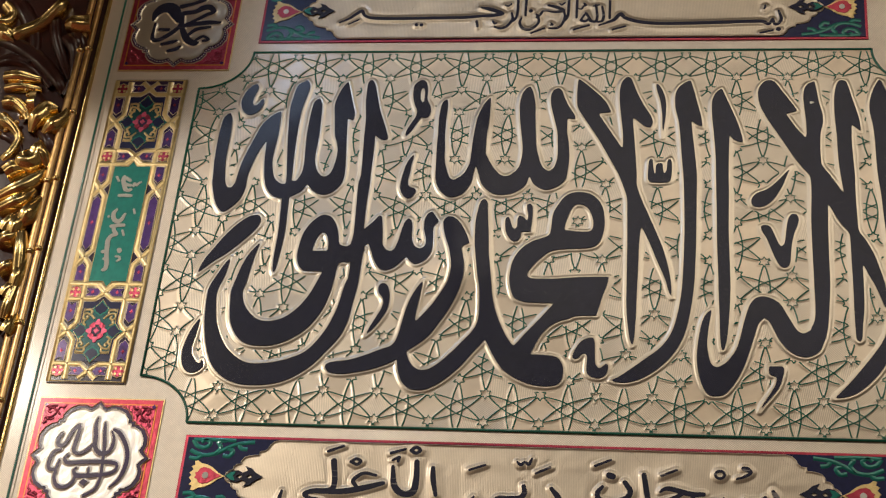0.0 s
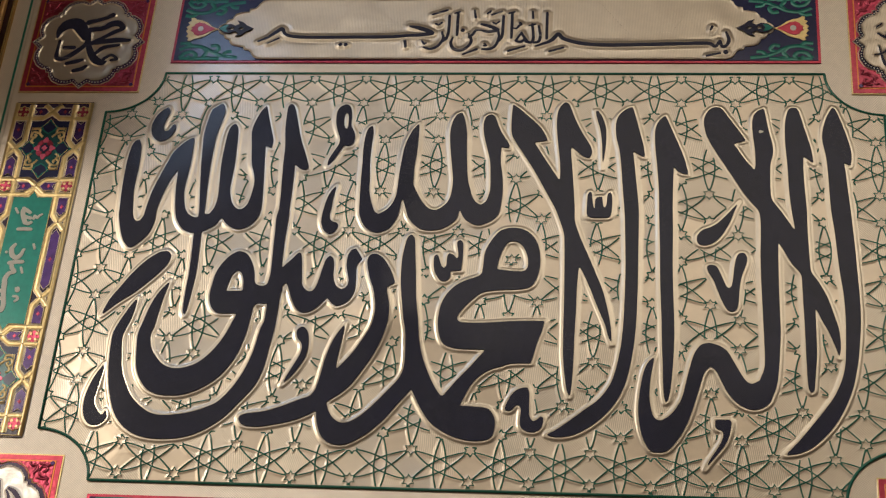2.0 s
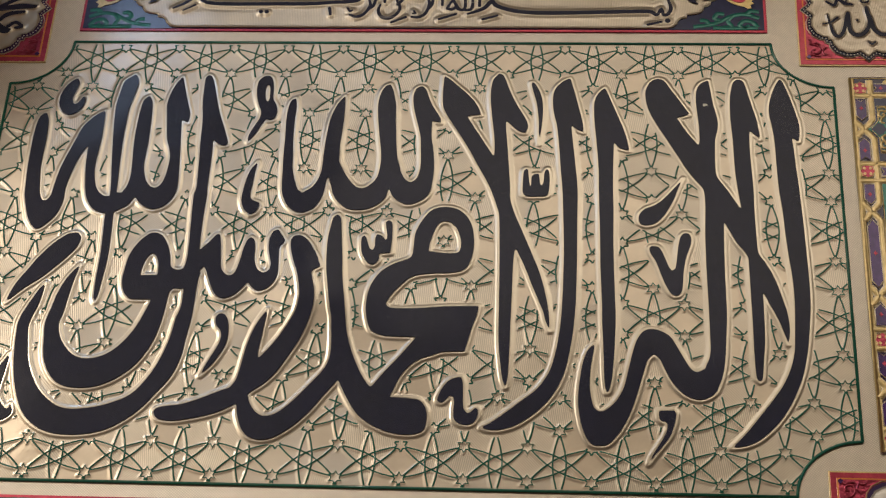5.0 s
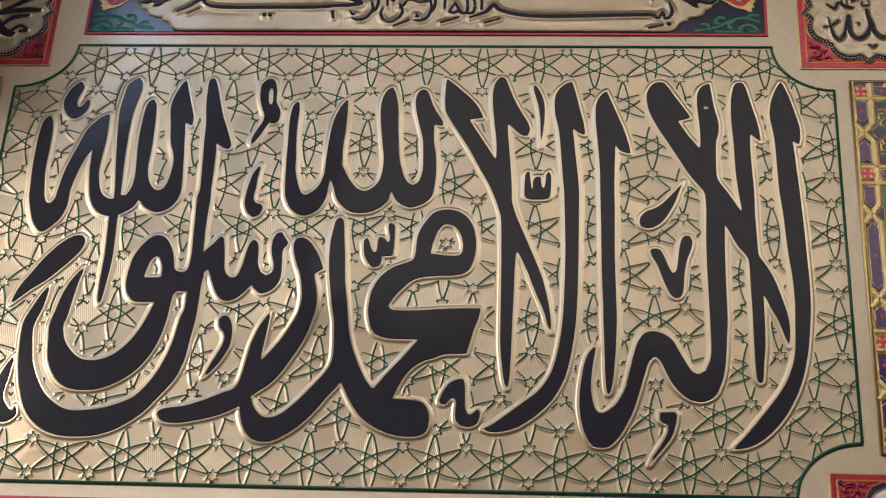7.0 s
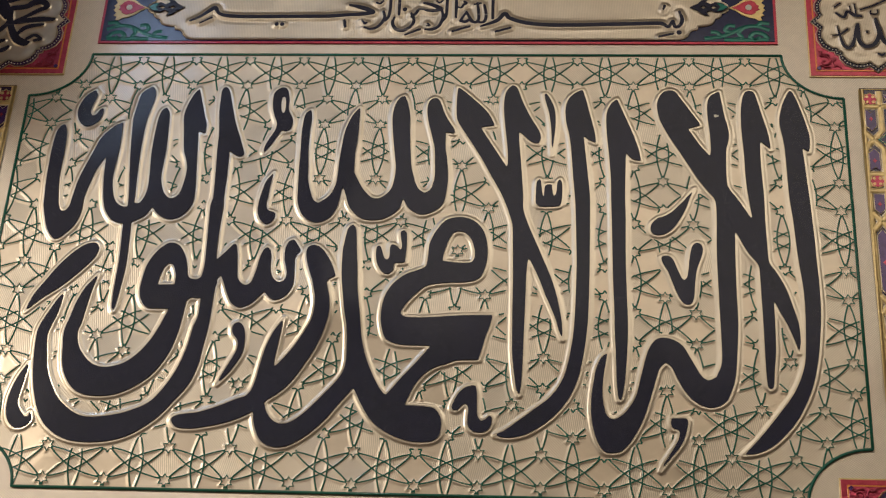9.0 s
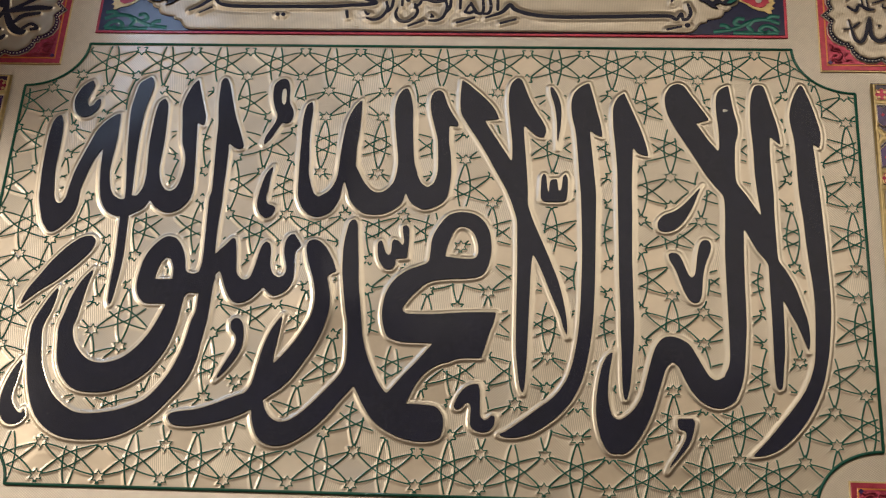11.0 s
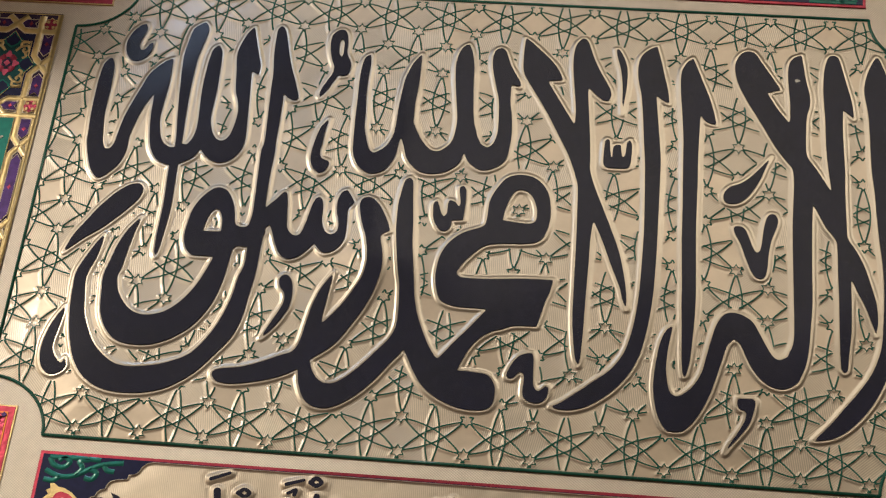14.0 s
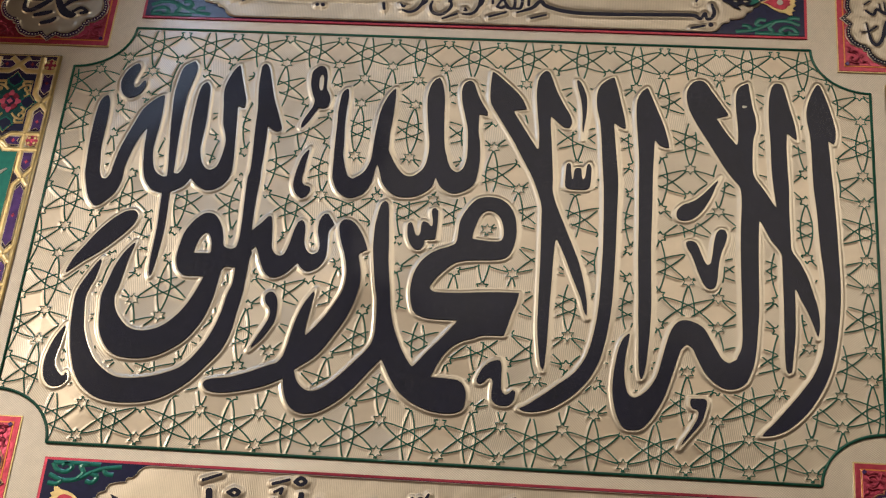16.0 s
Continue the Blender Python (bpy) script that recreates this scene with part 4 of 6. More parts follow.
# the ruling of the foil turns from one mesh of the net to the next
mesh_kind, nearest = np.zeros(D.shape, np.int32), np.full(D.shape, 99.0)
dice = np.random.RandomState(7)
for cu, cv in rosettes():
    for du, dv, plain in ((0, 0, 0.05), (PITCH / 2, 0, 0.35), (PITCH / 4, 0.75 * SIDE, 0.28), (-PITCH / 4, 0.75 * SIDE, 0.28)):
        # neighbouring meshes mostly share a direction
        drift = int(2 + 1.6 * math.sin(0.017 * cu + 0.9) + 1.4 * math.sin(0.024 * cv - 0.011 * cu)) % 4
        kind = 4 if dice.rand() < plain else (drift if dice.rand() < 0.75 else dice.randint(4))
        i0, i1 = np.searchsorted(us, (cu + du - 15, cu + du + 15))
        j0, j1 = np.searchsorted(vs, (cv + dv - 15, cv + dv + 15))
        if i1 > i0 and j1 > j0:
            d = np.hypot(X[j0:j1, i0:i1] - cu - du, Y[j0:j1, i0:i1] - cv - dv)
            near = d < nearest[j0:j1, i0:i1]
            nearest[j0:j1, i0:i1][near] = d[near]
            mesh_kind[j0:j1, i0:i1][near] = kind
mesh_kind[D < 3.1] = 5
relief("field_foil", us, vs, field_height, keep, foils[0], panel, "ruled gold foil embossed round the letters", foils[1:] + [rim_foil], mesh_kind)


def lift(ob, extra, sheet):
    """Lays a flat inlay on the swelling foil, or on its waves alone."""
    me = ob.data
    co = np.empty(len(me.vertices) * 3)
    me.vertices.foreach_get("co", co)
    co = co.reshape(-1, 3)
    co[:, 1] -= (sample(sheet, co[:, 0] * 1000, (co[:, 2] - HEIGHT) * 1000) + extra) / 1000
    me.vertices.foreach_set("co", co.ravel())
    me.update()
    return ob


lift(plate("paint_chip", [blob(173.3, 101.0, 1.5, 1.0, 3, 0.15, 12)], 1.44, 0.08, ink_white, panel, "small pale chip in the black paint", 0.02), 0.0, sag)
inner = [(float(us[i]), float(vs[j])) for j in range(0, len(vs), 11) for i in range(0, len(us), 11) if D[j, i] < -1.2]
for group in shapes(outlines(us, vs, D), 4):
    lift(solid("letter", group, 1.2, 0.5, ink_black, panel, "raised black letter with a gold rim", inner), 0.0, sag)
lift(ribbons("net_line", net, 0.95, 0.0, ink_green, panel, "fine green star-net lines", "stuff"), 0.14, field_height)
if cut_stars:
    lift(ribbons("cut_star", cut_stars, 0.9, 0.0, ink_green, panel, "green star points cut off by the letters", "stuff"), 0.16, field_height)
for cu, cv in whole_stars:
    lift(plate("star", [moved(STAR, cu, cv, 1.09, 1.09), moved(STAR, cu, cv, 0.84, 0.84)], 0.78, 0.3, ink_green, panel, "", 0.03), 0.0, sag)
ribbons("field_border", [[(a, b + (0.8 if b > 0 else 0)) for a, b in field_outline(0.6)]], 1.7, 1.0, ink_green, panel, "dark green line round the field", closed=True, crown=0.5)


# ---- borders of the panel ----
whole = panel


def poly_distance(ring, X, Y):
    """How far inside a closed outline a place lies (negative outside)."""
    d, inside = np.full(X.shape, 99.0), np.zeros(X.shape, bool)
    p = np.array(ring, float)
    for a, b in zip(p, np.roll(p, -1, 0)):
        e = b - a
        t = np.clip(((X - a[0]) * e[0] + (Y - a[1]) * e[1]) / (e @ e + 1e-9), 0, 1)
        d = np.minimum(d, np.hypot(X - a[0] - t * e[0], Y - a[1] - t * e[1]))
        if a[1] != b[1]:
            inside ^= ((a[1] > Y) != (b[1] > Y)) & (X < (b[0] - a[0]) * (Y - a[1]) / (b[1] - a[1]) + a[0])
    return np.where(inside, d, -d)


def inscribe(strokes, ring, base, mat, ink, parent, sheet_name, sheet_label, name, label, rim_width=1.3, rim_height=0.45, step=0.4, waves=None):
    """An embossed foil ground inside an outline, with raised writing on it."""
    r = np.array(ring)
    a, b, D2 = lettering(strokes, r[:, 0].min(), r[:, 0].max(), r[:, 1].min(), r[:, 1].max(), step)
    X2, Y2 = np.meshgrid(a, b)
    edge = poly_distance(ring, X2, Y2)
    q = np.clip(D2, 0, rim_width) / rim_width
    z = base + rim_height * (1 - q * q * (3 - 2 * q)) + 0.35 * np.clip(1 - edge / 1.0, 0, 1)
    if waves is not None:
        z = z + waves(X2, Y2) * np.clip((D2 - rim_width) / 2, 0, 1)
    relief(sheet_name, a, b, z, (edge > -0.3), mat, parent, sheet_label)
    top = base + rim_height + 0.12
    for group in shapes(outlines(a, b, np.maximum(D2, -edge)), 0.4):
        plate(name, group, top, 0.3, ink, parent, label, 0.06)


def rect(u0, u1, v0, v1):
    return [(u0, v0), (u1, v0), (u1, v1), (u0, v1)]


def scrolls(name, lines, mat, parent, label, h, width=1.6):
    """Tendrils painted as tapering raised strokes."""
    return ribbons(name, [glide(l, 6) for l in lines], width, h, mat, parent, label, crown=0.1 if width > 2 else 0.3)


# outer line round the whole sheet
ribbons("margin_line", [rect(-318.8, 318.8, -220, 220)], 2.9, 0.5, ink_green, panel, "dark green margin line", closed=True, crown=0.25)
ribbons("margin_line", [rect(-316.2, 316.2, -217.4, 217.4)], 0.7, 0.4, rim_foil, panel, "fine gold margin line", closed=True, crown=0.3)

PALMETTE = [(12.4, 0), (8, 2.2), (4, 5.6), (0, 7.6), (-3.5, 8.2), (-6, 10), (-8, 9.6), (-7.4, 7), (-9.6, 6), (-8, 4), (-10.2, 1.6), (-8.8, 0),
            (-10.2, -1.6), (-8, -4), (-9.6, -6), (-7.4, -7), (-8, -9.6), (-6, -10), (-3.5, -8.2), (0, -7.6), (4, -5.6), (8, -2.2)]
HEART = [(10.4, 0), (6, 2.2), (2.5, 4.6), (-1.5, 5.6), (-4, 4.4), (-5, 2.4), (-6.8, 1.6), (-5.8, 0), (-6.8, -1.6), (-5, -2.4), (-4, -4.4), (-1.5, -5.6), (2.5, -4.6), (6, -2.2)]
LEAF = [(24, 0), (19, 2.8), (16.5, 5.4), (12, 7), (14, 4), (11, 2.4), (8, 4), (4, 3.4), (0, 0), (4, -3.4), (8, -4), (11, -2.4), (14, -4), (12, -7), (16.5, -5.4), (19, -2.8)]
LEAF_HOLES = [[(7, 0), (9.5, 1.3), (11, 0), (9.5, -1.3)], [(13.6, 0), (15.6, 1.2), (17.4, 0), (15.6, -1.2)]]
BAND_V, BAND_HALF, BAND_U = 181.6, 27.5, 212.5
ENDING = [(0.8, 0), (1.4, -2.2), (3.2, -3.8), (5.2, -4.4), (5.6, -6.4), (7.2, -8), (9.6, -8.6), (10, -10.6), (11.4, -12.8), (14, -13.8), (17.2, -14.4), (20, -14.6), (20.4, -17),
          (23.4, -17.4), (25.4, -19.2), (26.4, -21.6), (28.6, -23.8), (32, -24.8)]


def band(sign, strokes, name):
    cv = sign * BAND_V + (0.8 if sign > 0 else 0)
    panel = plate("band_ground", [rect(-BAND_U, BAND_U, cv - BAND_HALF, cv + BAND_HALF)], 0.45, 0.9, ink_red, whole, "red edging of the inscription band")
    plate("band_field", [rect(-BAND_U + 1.7, BAND_U - 1.7, cv - BAND_HALF + 1.7, cv + BAND_HALF - 1.7)], 0.75, 0.9, ink_navy, panel, "navy blue ground of the inscription band")
    half = [(-184.2 + x, y) for x, y in ENDING]
    ring = half + [(-p[0], p[1]) for p in half[::-1]]
    ring = ring + [(p[0], -p[1]) for p in ring[::-1] if abs(p[1]) > 0.01]
    ring = [(p[0], cv + p[1]) for p in ring]
    inscribe(strokes, ring, 1.5, band_foil, ink_black, panel, "cartouche", "cream foil cartouche with scalloped ends", "band_letter", "small raised black letter with a gold rim", 2.9, 0.6, 0.4,
             lambda X2, Y2: 0.14 * np.sin(0.045 * X2 + 0.8) + 0.05 * np.sin(0.11 * X2 + 0.09 * Y2))
    ribbons("cartouche_rim", [ring], 0.9, 1.75, rim_foil, panel, "raised gold line round the cartouche", closed=True, crown=0.35)
    for s in (-1, 1):
        plate("palmette", [moved(PALMETTE, s * 195.7, cv, -s, 1)], 1.5, 0.5, ink_yellow, panel, "yellow edged palmette")
        plate("palmette_heart", [moved(HEART, s * 195.7, cv, -s, 1)], 1.8, 0.5, ink_red, panel, "red heart of the palmette")
        plate("palmette_eye", [blob(s * 195.7, cv, 2.0, 2.2)], 2.1, 0.4, ink_white, panel, "pale eye of the palmette")
        plate("leaf", [moved(LEAF, s * 183.4, cv, -s, 1)] + [moved(q, s * 183.4, cv, -s, 1) for q in LEAF_HOLES], 2.3, 0.4, ink_black, panel, "black and green cut leaf")
        plate("leaf_base", [moved([(0.4, 0), (4, 2.6), (7, 3), (5.2, 0), (7, -3), (4, -2.6)], s * 183.4, cv, -s, 1)], 2.5, 0.4, ink_teal, panel)
        for w in (-1, 1):
            lines = [[(208, 17), (200, 14), (192, 15), (185, 19), (178, 22), (168, 23.5)], [(207, 24), (204, 20), (199, 19), (196, 22), (199, 24.5), (202, 22.5)],
                     [(192, 15), (189, 19), (191, 23), (186, 24)], [(185, 19), (181, 17), (183, 13.5), (187, 14)], [(178, 22), (176, 19), (172, 18.5)],
                     [(200, 14), (203, 11.5), (208, 12)], [(207, 24), (195, 24.5), (180, 24.2)]]
            scrolls("tendril", [[(s * x, cv + w * y) for x, y in l] for l in lines], ink_teal, panel, "teal leafy tendril on navy", 1.3, 2.8)


strokes = []
strokes.append(pen((-155, 171.7, 0.64), (-148.5, 175.3, 0.96), (-143.3, 179.8, 1.3), (-139.9, 182.1, 1.4), (-137.3, 177.9, 1.1), (-131.3, 175.7, 1.3), (-116.9, 175, 1.3), (-88.42, 175.2, 1.3), (-67.19, 175.4, 1.3), (-54.58, 176.5, 1.2)))
strokes.append(pen((-148.6, 169.9, 0.48), (-141.2, 174.3, 0.64)))
strokes.append(pen((-99.19, 169.1, 1.4), (-99.19, 169.1, 1.4)))
strokes.append(pen((-95.63, 169, 1.4), (-95.63, 169, 1.4)))
strokes.append(pen((-56.31, 171.7, 1.1), (-55.54, 167.2, 0.93)))
strokes.append(pen((-53.77, 184.3, 0.79), (-46.57, 182.4, 1.6), (-38.56, 178.7, 1.4), (-46.17, 177, 1.4), (-54.58, 176.5, 1.1)))
strokes.append(pen((31.47, 184.1, 0.84), (32.79, 176.3, 1), (31.77, 171.3, 1), (28.6, 170.5, 0.83)))
strokes.append(pen((27.07, 185.7, 0.84), (28.27, 175.2, 1), (27.11, 170.8, 1), (23.64, 171.3, 1)))
strokes.append(pen((20.33, 178.8, 0.84), (22.37, 174.7, 1), (24.38, 171.3, 1)))
strokes.append(pen((16.96, 171.9, 0.83), (18.86, 176, 0.83), (20.59, 178.5, 0.83)))
strokes.append(pen((16.96, 171.9, 1), (19.72, 171, 1), (22.11, 172.5, 1)))
strokes.append(pen((25.25, 184.7, 0.67), (29.17, 185.7, 0.67)))
strokes.append(pen((26.96, 196.4, 0.68), (27.45, 190.9, 0.84)))
strokes.append(pen((18.7, 187, 0.84), (20, 185.7, 0.84), (18.44, 184.6, 0.84), (16.94, 182.2, 0.67), (14.82, 182.6, 0.5)))
strokes.append(pen((13.59, 194.6, 1), (13.76, 183.8, 1), (13.87, 174.4, 0.83)))
strokes.append(pen((11.33, 194.9, 0.68), (15.01, 196.2, 0.68)))
strokes.append(pen((7.836, 192.5, 1), (7.927, 183.8, 1), (7.62, 175.7, 1), (5.843, 171.9, 0.83)))
strokes.append(pen((4.911, 179.9, 0.84), (5.69, 174.7, 1), (3.596, 167.9, 1), (-0.3192, 165.1, 1), (-4.888, 165.1, 0.66)))
strokes.append(pen((-6.499, 185.8, 0.84), (-1.43, 184.3, 1.3), (4.46, 181.3, 1.3), (1.673, 180.1, 1.2), (-2.4, 179.6, 1), (-6.837, 181, 0.84)))
strokes.append(pen((-6.837, 181, 0.84), (-9.807, 180.7, 0.84), (-11.6, 177.6, 1), (-14.16, 174.8, 0.84)))
strokes.append(pen((-14.34, 177.6, 0.84), (-12.38, 172.1, 1), (-14.42, 167.3, 1), (-18.81, 164.2, 1.2), (-23.6, 165.4, 1.2), (-25.78, 170.1, 1), (-24.84, 174.5, 0.67)))
strokes.append(pen((1.264, 187.3, 0.67), (3.079, 186.1, 0.67), (5.208, 188.1, 0.67)))
strokes.append(pen((-0.09387, 193.7, 0.68), (6.624, 196.5, 0.68)))
strokes.append(pen((-2.901, 194.6, 0.68), (-0.7852, 197, 0.68)))
strokes.append(pen((-11.59, 197.4, 0.68), (-10.6, 191.5, 0.85)))
strokes.append(pen((-18.66, 180.8, 1.5), (-18.66, 180.8, 1.5)))
strokes.append(pen((-22.43, 194.2, 1), (-22.24, 183.9, 1), (-22.13, 176.7, 0.84)))
strokes.append(pen((-24.62, 195, 0.68), (-21.44, 196.3, 0.68)))
strokes.append(pen((-17.34, 160.8, 0.66), (-8.348, 165.1, 0.83)))
strokes.append(pen((-3.681, 169.8, 0.67), (-2.344, 168.1, 0.67), (-4.189, 167.9, 0.5)))
strokes.append(pen((-28.1, 192.7, 1), (-27.9, 180.8, 1), (-28.83, 174.5, 1), (-30.76, 171.8, 0.84)))
strokes.append(pen((-32.04, 179.2, 0.84), (-31.14, 173.7, 1), (-34.55, 167.5, 1), (-39.11, 165.3, 1), (-43.46, 166.7, 0.67)))
strokes.append(pen((-45.14, 172.3, 0.67), (-43.44, 169.7, 0.84), (-41.99, 170.3, 0.5)))
strokes.append(pen((-36.93, 186.2, 0.68), (-34.87, 185.4, 0.68), (-32.76, 187.4, 0.68)))
strokes.append(pen((-39.66, 194.1, 0.68), (-29.85, 197.8, 0.85)))
strokes.append(pen((36.65, 195, 0.96), (37.01, 173.8, 0.95)))
strokes.append(pen((29.87, 167.5, 0.63), (39.64, 171.9, 1.3), (44.41, 177.4, 1.4), (48.08, 173.7, 1.4), (59.5, 169.9, 1.4), (76.42, 168.5, 1.4), (104.4, 169, 1.4), (132.2, 169.8, 1.4), (141.9, 169.7, 1.4), (146, 167.3, 1.1), (148.8, 171.8, 0.93), (150.1, 167.3, 1.1), (152.9, 168.1, 1.1), (154.6, 172.6, 1.2), (153, 179, 0.78)))
strokes.append(pen((152.5, 162.8, 1.7), (152.5, 162.8, 1.7)))
strokes.append(pen((140.4, 159.7, 0.77), (148.7, 161.9, 0.77)))
strokes.append(pen((144.1, 183.6, 0.94), (143.1, 180.9, 0.62)))
strokes.append(pen((12.28, 163.6, 0.79), (22.77, 167.5, 0.79)))
strokes.append(pen((39.24, 163.4, 0.78), (48.32, 166.4, 0.79)))
band(1, strokes, "top")
strokes = []
strokes.append(pen((-146.6, -190.1, 0.78), (-147.1, -197, 1.6), (-139.9, -200.8, 2.2), (-128.7, -199.1, 2), (-121.9, -196, 1.7), (-129.5, -194, 1.2), (-132.4, -191.6, 1.4), (-127, -189.5, 1.7), (-117.3, -188.8, 1.9), (-114.9, -183.4, 1.7), (-117, -169.5, 1.9)))
strokes.append(pen((-117.1, -189.6, 1.7), (-107.4, -188.9, 1.9), (-96.38, -186.4, 1.9), (-85.43, -183, 1.4)))
strokes.append(pen((-90.21, -178.1, 0.94), (-97.76, -176.9, 1.1), (-103.6, -181.7, 1.3), (-101.4, -185.9, 1.2)))
strokes.append(pen((-106.3, -169.6, 1.1), (-103.3, -167.6, 0.95), (-100.5, -169.2, 1.1), (-102.7, -171.3, 0.95), (-106.3, -169.6, 1.1)))
strokes.append(pen((-121.3, -163.2, 0.96), (-112, -159.3, 0.8)))
strokes.append(pen((-80.38, -172.1, 1.1), (-78.41, -184.2, 2), (-73.16, -189.3, 2), (-66.84, -188, 2.2), (-65.47, -179.8, 1.9), (-66.1, -168.4, 1.6)))
strokes.append(pen((-55.83, -172.1, 1.3), (-55.3, -179, 1.7), (-52.88, -189.6, 1.2)))
strokes.append(pen((-82.44, -163.1, 0.95), (-73.76, -160.2, 0.79)))
strokes.append(pen((-70.33, -161.2, 1.1), (-67.67, -158.8, 1.1), (-64.62, -160.7, 1.1), (-67.17, -162.7, 1.1), (-70.33, -161.2, 1.1)))
strokes.append(pen((-80.97, -167.8, 0.79), (-77.14, -165.7, 0.95), (-77.6, -168.4, 0.95)))
strokes.append(pen((-33.9, -172.6, 0.76), (-24.5, -169.1, 0.66)))
strokes.append(pen((-32.6, -195.3, 0.82), (-31.5, -192.7, 1.32), (-30.0, -189.8, 0.66)))
strokes.append(pen((-20.4, -196.9, 1.48), (-18.3, -193.3, 1.65), (-15.2, -190.3, 1.65), (-8.5, -190.2, 1.65), (-2.5, -189.8, 1.81), (-0.1, -186.4, 1.65), (-0.7, -182.1, 1.32)))
strokes.append(pen((-5.5, -166.6, 0.66), (-3.3, -168.3, 1.05), (-1.0, -166.4, 0.72), (1.4, -167.8, 1.05), (3.2, -164.1, 0.66)))
strokes.append(pen((6.1, -173.5, 0.79), (14.3, -169.5, 0.79)))
strokes.append(pen((15.7, -183.0, 1.15), (18.6, -186.5, 1.65), (21.1, -190.3, 1.81), (22.7, -195.3, 1.65)))
strokes.append(pen((41.0, -167.5, 0.86), (50.1, -163.5, 0.72)))
strokes.append(pen((45.8, -180.8, 0.99), (43.0, -184.8, 1.48), (43.8, -188.4, 1.65), (47.9, -190.0, 1.65), (54.4, -189.8, 1.65), (60.6, -187.0, 1.65), (62.1, -183.0, 1.65), (58.9, -177.7, 1.48)))
strokes.append(pen((49.5, -173.4, 1.97), (51.5, -174.0, 1.97)))
strokes.append(pen((69.9, -172.6, 1.48), (71.2, -180.2, 1.65), (72.4, -186.9, 1.65), (73.7, -190.1, 1.65), (81.5, -189.1, 1.48), (88.3, -186.3, 1.32), (93.2, -183.3, 0.99)))
strokes.append(pen((79.5, -183.1, 0.66), (81.7, -181.2, 1.15), (85.0, -180.7, 1.48), (90.2, -182.0, 1.65), (97.7, -183.8, 1.65), (104.6, -183.7, 1.38)))
strokes.append(pen((98.4, -184.5, 1.32), (98.8, -188.0, 1.48), (99.8, -192.3, 1.48)))
strokes.append(pen((80.2, -172.6, 0.86), (89.0, -168.7, 0.72)))
strokes.append(pen((101.0, -187.3, 1.15), (108.2, -188.4, 1.32), (116.2, -187.0, 1.32), (124.3, -188.1, 1.32), (132.3, -186.8, 1.32), (137.8, -186.2, 1.32), (140.1, -184.3, 0.99)))
strokes.append(pen((144.6, -180.6, 1.15), (146.5, -184.1, 1.65), (148.0, -189.0, 1.65)))
strokes.append(pen((116.2, -187.0, 1.15), (116.2, -185.6, 0.66)))
strokes.append(pen((128.2, -187.3, 1.15), (128.5, -185.5, 0.66)))
strokes.append(pen((116.9, -170.8, 0.86), (115.5, -172.9, 0.86), (112.8, -173.0, 0.86), (111.4, -171.0, 0.86), (112.7, -168.9, 0.86), (115.5, -168.8, 0.86), (116.9, -170.8, 0.86)))
strokes.append(pen((127.9, -166.6, 1.48), (130.2, -167.2, 1.65), (131.8, -169.3, 0.99), (127.6, -172.0, 0.82), (123.7, -173.2, 0.59)))
band(-1, strokes, "bottom")

# ---- corner squares ----
EIGHTH = [(0, 38), (3, 35), (5, 33.4), (9, 35), (14, 34.8), (19, 32.2), (22, 28), (22.4, 25), (24.6, 24.6)]
quarter = EIGHTH + [(b, a) for a, b in EIGHTH[-2::-1]]
SCALLOP = quarter + [(a, -b) for a, b in quarter[-2::-1]]
SCALLOP = SCALLOP + [(-a, b) for a, b in SCALLOP[-2:0:-1]]


def petals(cu, cv):
    return lambda X, Y: 0.06 * np.sin(16 * np.arctan2(Y - cv, X - cu)) * np.clip(np.hypot(X - cu, Y - cv) / 30, 0, 1) + 0.03 * np.sin(np.hypot(X - cu, Y - cv) * 1.2 + 2 * np.sin(7 * np.arctan2(Y - cv, X - cu)))


